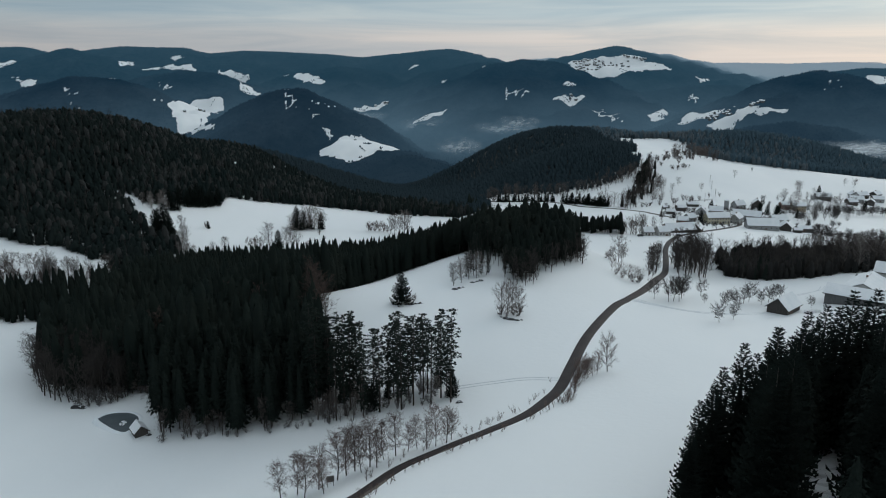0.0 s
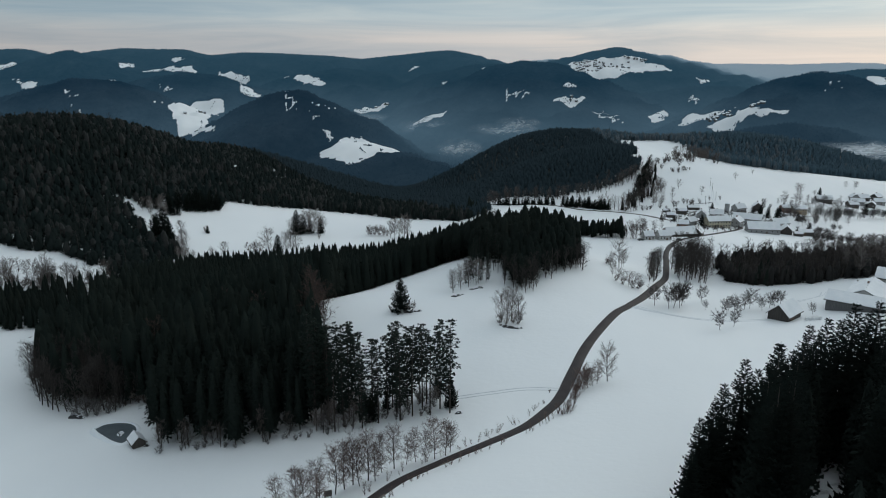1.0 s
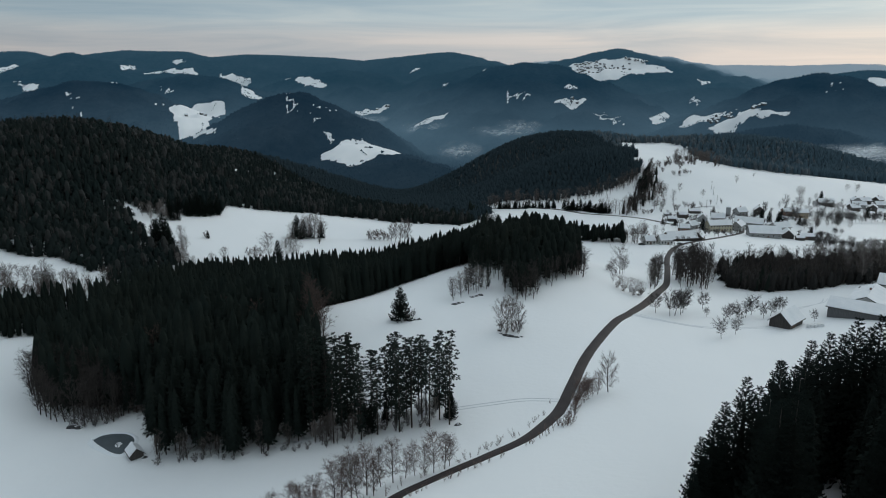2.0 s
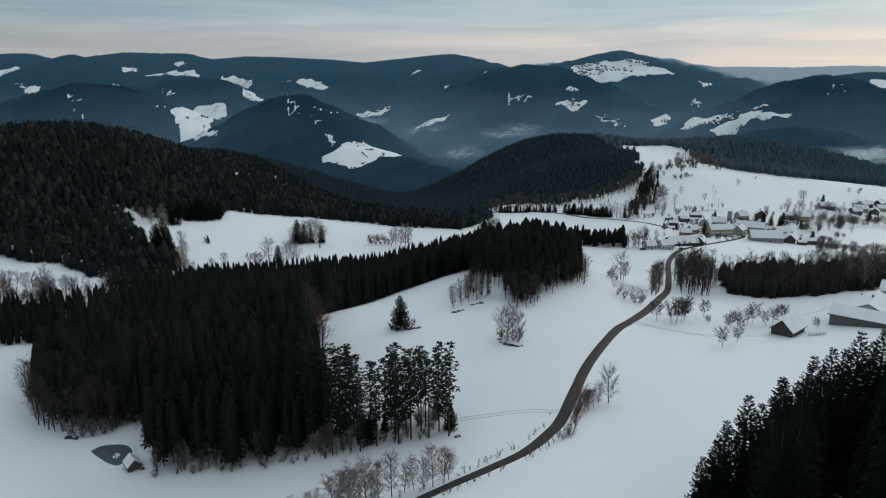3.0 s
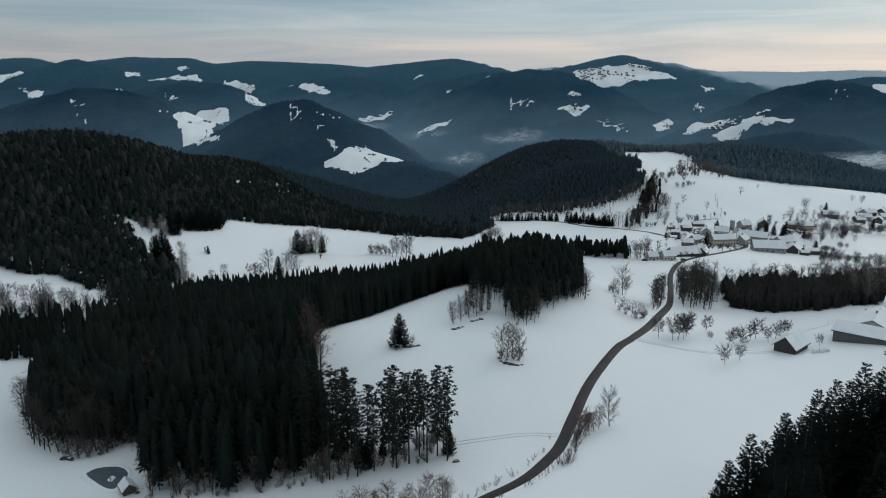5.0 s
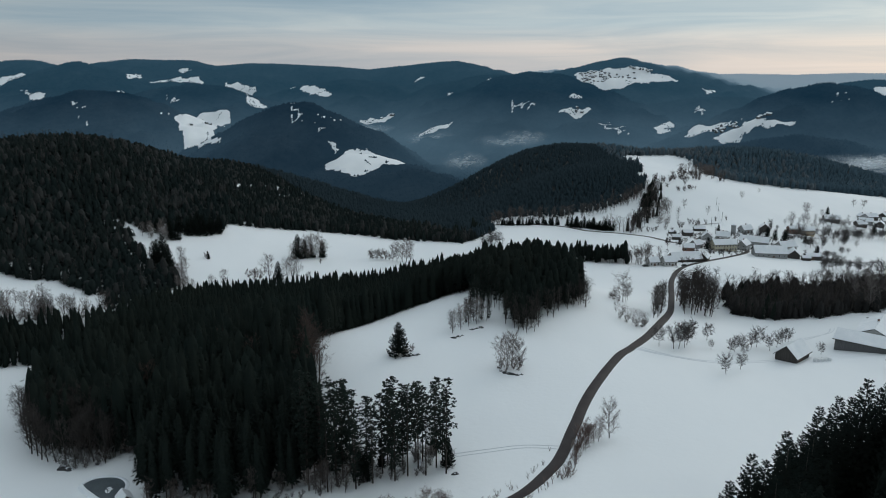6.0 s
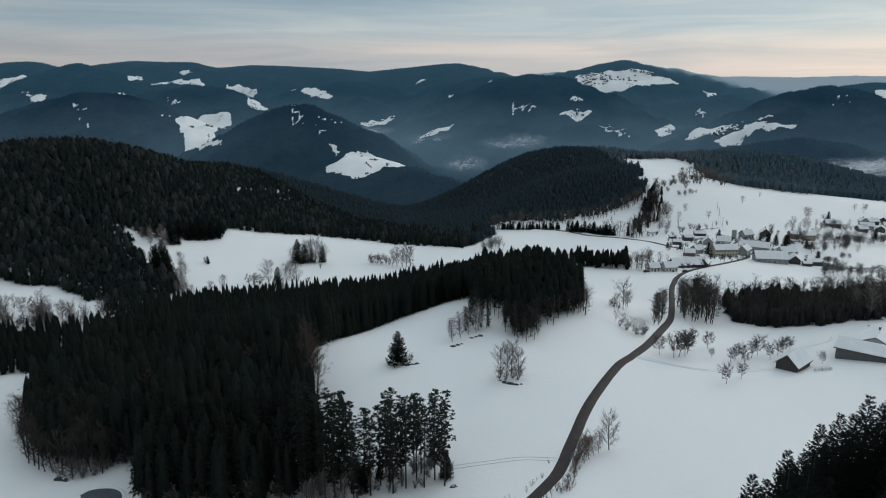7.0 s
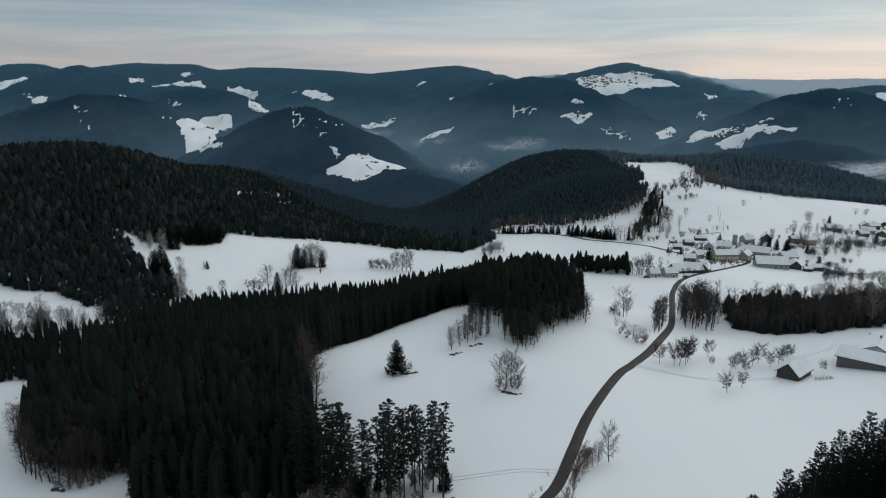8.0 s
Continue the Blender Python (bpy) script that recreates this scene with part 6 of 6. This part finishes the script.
def pole(x, y):
    root = thing("utility_pole", "slim wooden pole carrying a lamp arm", "pole", (x, y, ground(x, y)), 15, "village poles")
    bm = bmesh.new()
    bmesh.ops.create_cone(bm, cap_ends=True, segments=8, radius1=0.16, radius2=0.11, depth=8.6, matrix=Matrix.Translation((0, 0, 3.9)))
    part("post", bm, PLANKS, root)
    part("arm", block(1.6, 0.12, 0.12, 0, 0, 7.6, 0.02), PLANKS, root)


for x, y in ((257, 660), (266, 694), (272, 716), (240, 640), (205, 566), (176, 520), (287, 612), (232, 560), (200, 505)):
    pole(x, y)


def fence(ax, ay, bx, by):
    """A post-and-rail fence between two points."""
    n = max(2, int(math.hypot(bx - ax, by - ay) / 2.5))
    root = thing("fence", "dark wooden post and rail garden fence in snow", "fence", (ax, ay, ground(ax, ay)), group="garden fences")
    spots = [Vector((ax + (bx - ax) * k / n, ay + (by - ay) * k / n, 0)) for k in range(n + 1)]
    for p in spots:
        p.z = ground(p.x, p.y) - ground(ax, ay)
        part("post", block(0.16, 0.16, 1.5, p.x - ax, p.y - ay, p.z - 0.3), PLANKS, root)
    for z in (0.55, 1.0):
        for p, q in zip(spots, spots[1:]):
            bm = bmesh.new()
            v = [bm.verts.new((c.x - ax, c.y - ay + dy, c.z + z + dz)) for c in (p, q) for dy, dz in ((-0.04, -0.08), (0.04, -0.08), (0.04, 0.08), (-0.04, 0.08))]
            for i in range(4):
                j = (i + 1) % 4
                bm.faces.new([v[i], v[j], v[4 + j], v[4 + i]])
            part("rail", bm, PLANKS, root)


for row in ((201, 528, 222, 530), (224, 528, 230, 536), (196, 522, 201, 528), (166, 500, 190, 512), (284, 508, 318, 520), (205, 596, 226, 612), (300, 610, 332, 616), (225, 640, 250, 648)):
    fence(*row)


# ---- pond, hut, rocks ----
def build_pond():
    poly = [(-94.6, 176.1), (-93.3, 178.3), (-91.1, 179.3), (-87.8, 179.5), (-85.2, 178.4), (-83.4, 176.3), (-82.6, 173.7), (-82.2, 171.2), (-84.0, 168.7), (-87.0, 169.8), (-90.4, 172.3), (-92.8, 174.2)]
    rim = smooth_line(poly + poly[:1], 0.8)[:-1]
    level = 5.75
    bm = bmesh.new()
    bm.faces.new([bm.verts.new((x, y, level)) for x, y in rim])
    bmesh.ops.recalc_face_normals(bm, faces=bm.faces)
    me = bpy.data.meshes.new("pond_ice")
    bm.to_mesh(me)
    bm.free()
    me.materials.append(ICE)
    tagged(new("pond_ice", me), "grey frozen pond ringed by a snow bank", "pond", kind="structure")
    # snow bank: a rounded roll round the ice
    c = rim.mean(0)
    rings = []
    for grow, rise in ((0.985, -0.15), (1.0, 0.1), (1.05, 0.28), (1.13, 0.25), (1.32, None)):
        p = c + (rim - c) * grow
        z = np.full(len(p), level + rise) if rise is not None else height(p[:, 0], p[:, 1]) - 0.25
        rings.append(np.column_stack([p, np.maximum(z, height(p[:, 0], p[:, 1]) - 0.25) if grow > 1.04 else z]))
    n = len(rim)
    v = np.concatenate(rings)
    tris = []
    for i in range(len(rings) - 1):
        for j in range(n):
            a, b = i * n + j, i * n + (j + 1) % n
            tris += [(a, b, b + n), (a, b + n, a + n)]
    tagged(new("snow_bank", tri_mesh("snow_bank", v, tris, [SNOW])), "smooth raised snow bank round the pond", "snow bank", kind="structure")
    return level


POND_LEVEL = build_pond()
building("hut", "small dark wooden hut with a snow roof by the pond", "hut", -79.3, 167.2, -52, 4.0, 3.2, 1.4, 1.5, PLANKS, over=0.4, z=ground(-79.3, 167.2), snow=0.22)


def rock(x, y, size):
    root = thing("boulder", "dark boulder half covered with snow", "boulder", (x, y, ground(x, y)), rng.uniform(-30, 12), group="boulders")
    bm = bmesh.new()
    bmesh.ops.create_icosphere(bm, subdivisions=3, radius=size)
    for v in bm.verts:
        p = v.co / size
        v.co *= 1 + 0.45 * noise.noise(p * 1.4 + Vector((x, y, 0))) + 0.22 * noise.noise(p * 3.7 + Vector((y, x, 0)))
        v.co.z *= 0.62
        v.co.x *= 1.5
    cap = bm.copy()
    part("stone", bm, ROCK, root)
    for v in cap.verts:
        p = v.co / size
        v.co.z = v.co.z * 0.45 + size * (0.27 + 0.10 * noise.noise(p * 2.5))
        v.co.x, v.co.y = v.co.x * 0.93, v.co.y * 0.9 + 0.28 * size
    part("snow_cap", cap, SNOW, root, "rounded snow cap")


for x, y, size in ((20.6, 218.4, 0.75), (22.2, 217.8, 0.9), (24, 217.2, 0.6), (19.2, 219.8, 0.4), (25.6, 217.6, 0.35), (14.5, 258, 0.7), (12.8, 257, 0.5), (11.2, 256, 0.6), (6, 248.5, 0.6), (4.4, 247, 0.7), (7.4, 249.6, 0.4), (-11, 230.5, 0.7), (-9.4, 231, 0.5), (-8, 231.4, 0.6), (-12.6, 230.4, 0.4), (4.2, 162.5, 0.6), (-107, 189, 1.2), (-105, 188, 0.9), (-76.3, 166, 0.5)):
    rock(x, y, size)


# ---- small things ----
def car(x, y, turn, paint):
    root = thing("parked_car", "small dark car parked by the village house", "car", (x, y, ground(x, y) + 0.05), turn, "parked cars")
    body = bmesh.new()
    for sx, z0, z1, tx in ((4.1, 0.35, 0.85, 4.0), (2.5, 0.85, 1.4, 1.7)):
        v = [body.verts.new((dx * (sx if z == z0 else tx) / 2 - (0.2 if z0 > 0.5 else 0), dy * (0.85 if z < 1.2 else 0.68), z)) for z in (z0, z1) for dx, dy in ((-1, -1), (1, -1), (1, 1), (-1, 1))]
        for f in ((0, 1, 5, 4), (1, 2, 6, 5), (2, 3, 7, 6), (3, 0, 4, 7), (4, 5, 6, 7), (3, 2, 1, 0)):
            body.faces.new([v[i] for i in f])
    bmesh.ops.bevel(body, geom=[e for e in body.edges], offset=0.07, segments=2, affect="EDGES")
    part("body", body, paint, root)
    part("windscreen", block(0.06, 1.2, 0.36, 0.93, 0, 0.92), PANE, root)
    for wx in (-1.25, 1.25):
        for wy in (-0.8, 0.8):
            wheel = bmesh.new()
            bmesh.ops.create_cone(wheel, cap_ends=True, segments=14, radius1=0.31, radius2=0.31, depth=0.2, matrix=Matrix.Translation((wx, wy, 0.31)) @ Matrix.Rotation(radians(90), 4, "X"))
            part("wheel", wheel, EAVES, root, "black tyre")


PAINT = material("dark_car_paint", (0.03, 0.032, 0.036), (0.04, 0.042, 0.045), 0.3, 1, 5, 0, spec=0.5)
car(155.5, 455, 15, PAINT)
car(130, 454, 5, PAINT)
car(214, 530, 40, PAINT)


def notice_board(x, y):
    root = thing("notice_board", "weathered brown board on posts beside the road", "board", (x, y, ground(x, y)), 20)
    part("board", block(1.5, 0.08, 1.3, 0, 0, 1.1, 0.02), PLANKS, root)
    for px in (-0.6, 0.6):
        part("post", block(0.1, 0.1, 2.6, px, 0.06, -0.3, 0.02), PLANKS, root)


notice_board(-21.8, 121.5)

# snow blown onto the pond ice
bm = bmesh.new()
for k in range(5):
    a = k * 1.257 + 0.3
    bmesh.ops.create_icosphere(bm, subdivisions=1, radius=0.55, matrix=Matrix.Translation((-86.4 + 0.5 * math.cos(a * 1.7), 173.5 + 0.9 * math.sin(a), POND_LEVEL + 0.14)) @ Matrix.Rotation(0.4 * a, 4, "Z") @ Matrix.Diagonal((1.0 + 0.2 * k, 0.6, 0.2, 1)))
me = bpy.data.meshes.new("snow_patch")
bm.to_mesh(me)
bm.free()
me.materials.append(SNOW)
tagged(new("snow_patch", me), "small patch of snow lying on the pond ice", "snow patch")

# far hamlets
DARK_WALL = material("dark_gable", (0.10, 0.10, 0.105), (0.22, 0.22, 0.22), 0.9, 0.1, 3, 0)
far_house = thing("house", "tiny snow-roofed house of a distant hamlet", "house", group="distant houses")
part("wall", gable_body(11, 9, 6, 3.5), DARK_WALL, far_house)
part("roof", roof_slab(11, 9, 6, 3.5, 0.8, 0.02, 0.5), SNOW, far_house, "snow-covered roof")
first = True
for cx, cy, rx, ry, count in ((850, 4300, 95, 130, 60), (990, 4230, 90, 90, 14), (1110, 4330, 90, 30, 12), (1050, 2740, 70, 30, 14), (1160, 2680, 40, 40, 6), (-1010, 2960, 40, 110, 6), (-300, 3550, 50, 20, 3), (560, 3100, 40, 20, 3)):
    for k in range(count):
        a, r = rng.uniform(0, 6.3), rng.uniform(0, 1) ** 0.5
        x, y = cx + rx * r * math.cos(a), cy + ry * r * math.sin(a)
        m = pose(x, y, ground(x, y), 0, 0, rng.uniform(0, 180))
        h = far_house if first else copy_thing(far_house, m)
        h.matrix_basis = m
        first = False

# mist in the valley: thin uneven upright sheets, placed to fit the camera's view
MIST = mist_material()
for cx, cy, rx, ry, z, tall, layers in ((215, 2600, 150, 90, -128, 26, 1), (40, 1830, 70, 50, -106, 28, 1), (200, 1900, 70, 50, -50, 20, 1), (1040, 1860, 230, 60, -132, 30, 2), (1200, 2060, 300, 80, -146, 30, 2), (1120, 1900, 150, 60, -124, 26, 2), (-430, 3150, 200, 80, -132, 34, 2), (-60, 2950, 160, 60, -150, 36, 2)):
    for k in range(layers):
        bm = bmesh.new()
        bmesh.ops.create_grid(bm, x_segments=24, y_segments=10, size=1, matrix=Matrix.Rotation(radians(90), 4, "X"))
        for v in bm.verts:
            v.co.y = 0.3 * noise.noise(Vector((v.co.x * 1.7 + cx, k, v.co.z))) - 0.35 * v.co.x * v.co.x
        me = bpy.data.meshes.new("mist")
        bm.to_mesh(me)
        bm.free()
        me.materials.append(MIST)
        ob = tagged(new("mist", me), "thin pale mist drifting in the valley", "mist", kind="stuff")
        ob.matrix_basis = Matrix.Translation((cx + 45 * k, cy + 40 * k, z + 6 * k)) @ Matrix.Diagonal((rx * (1 - 0.15 * k), ry, tall * (1 - 0.15 * k), 1))
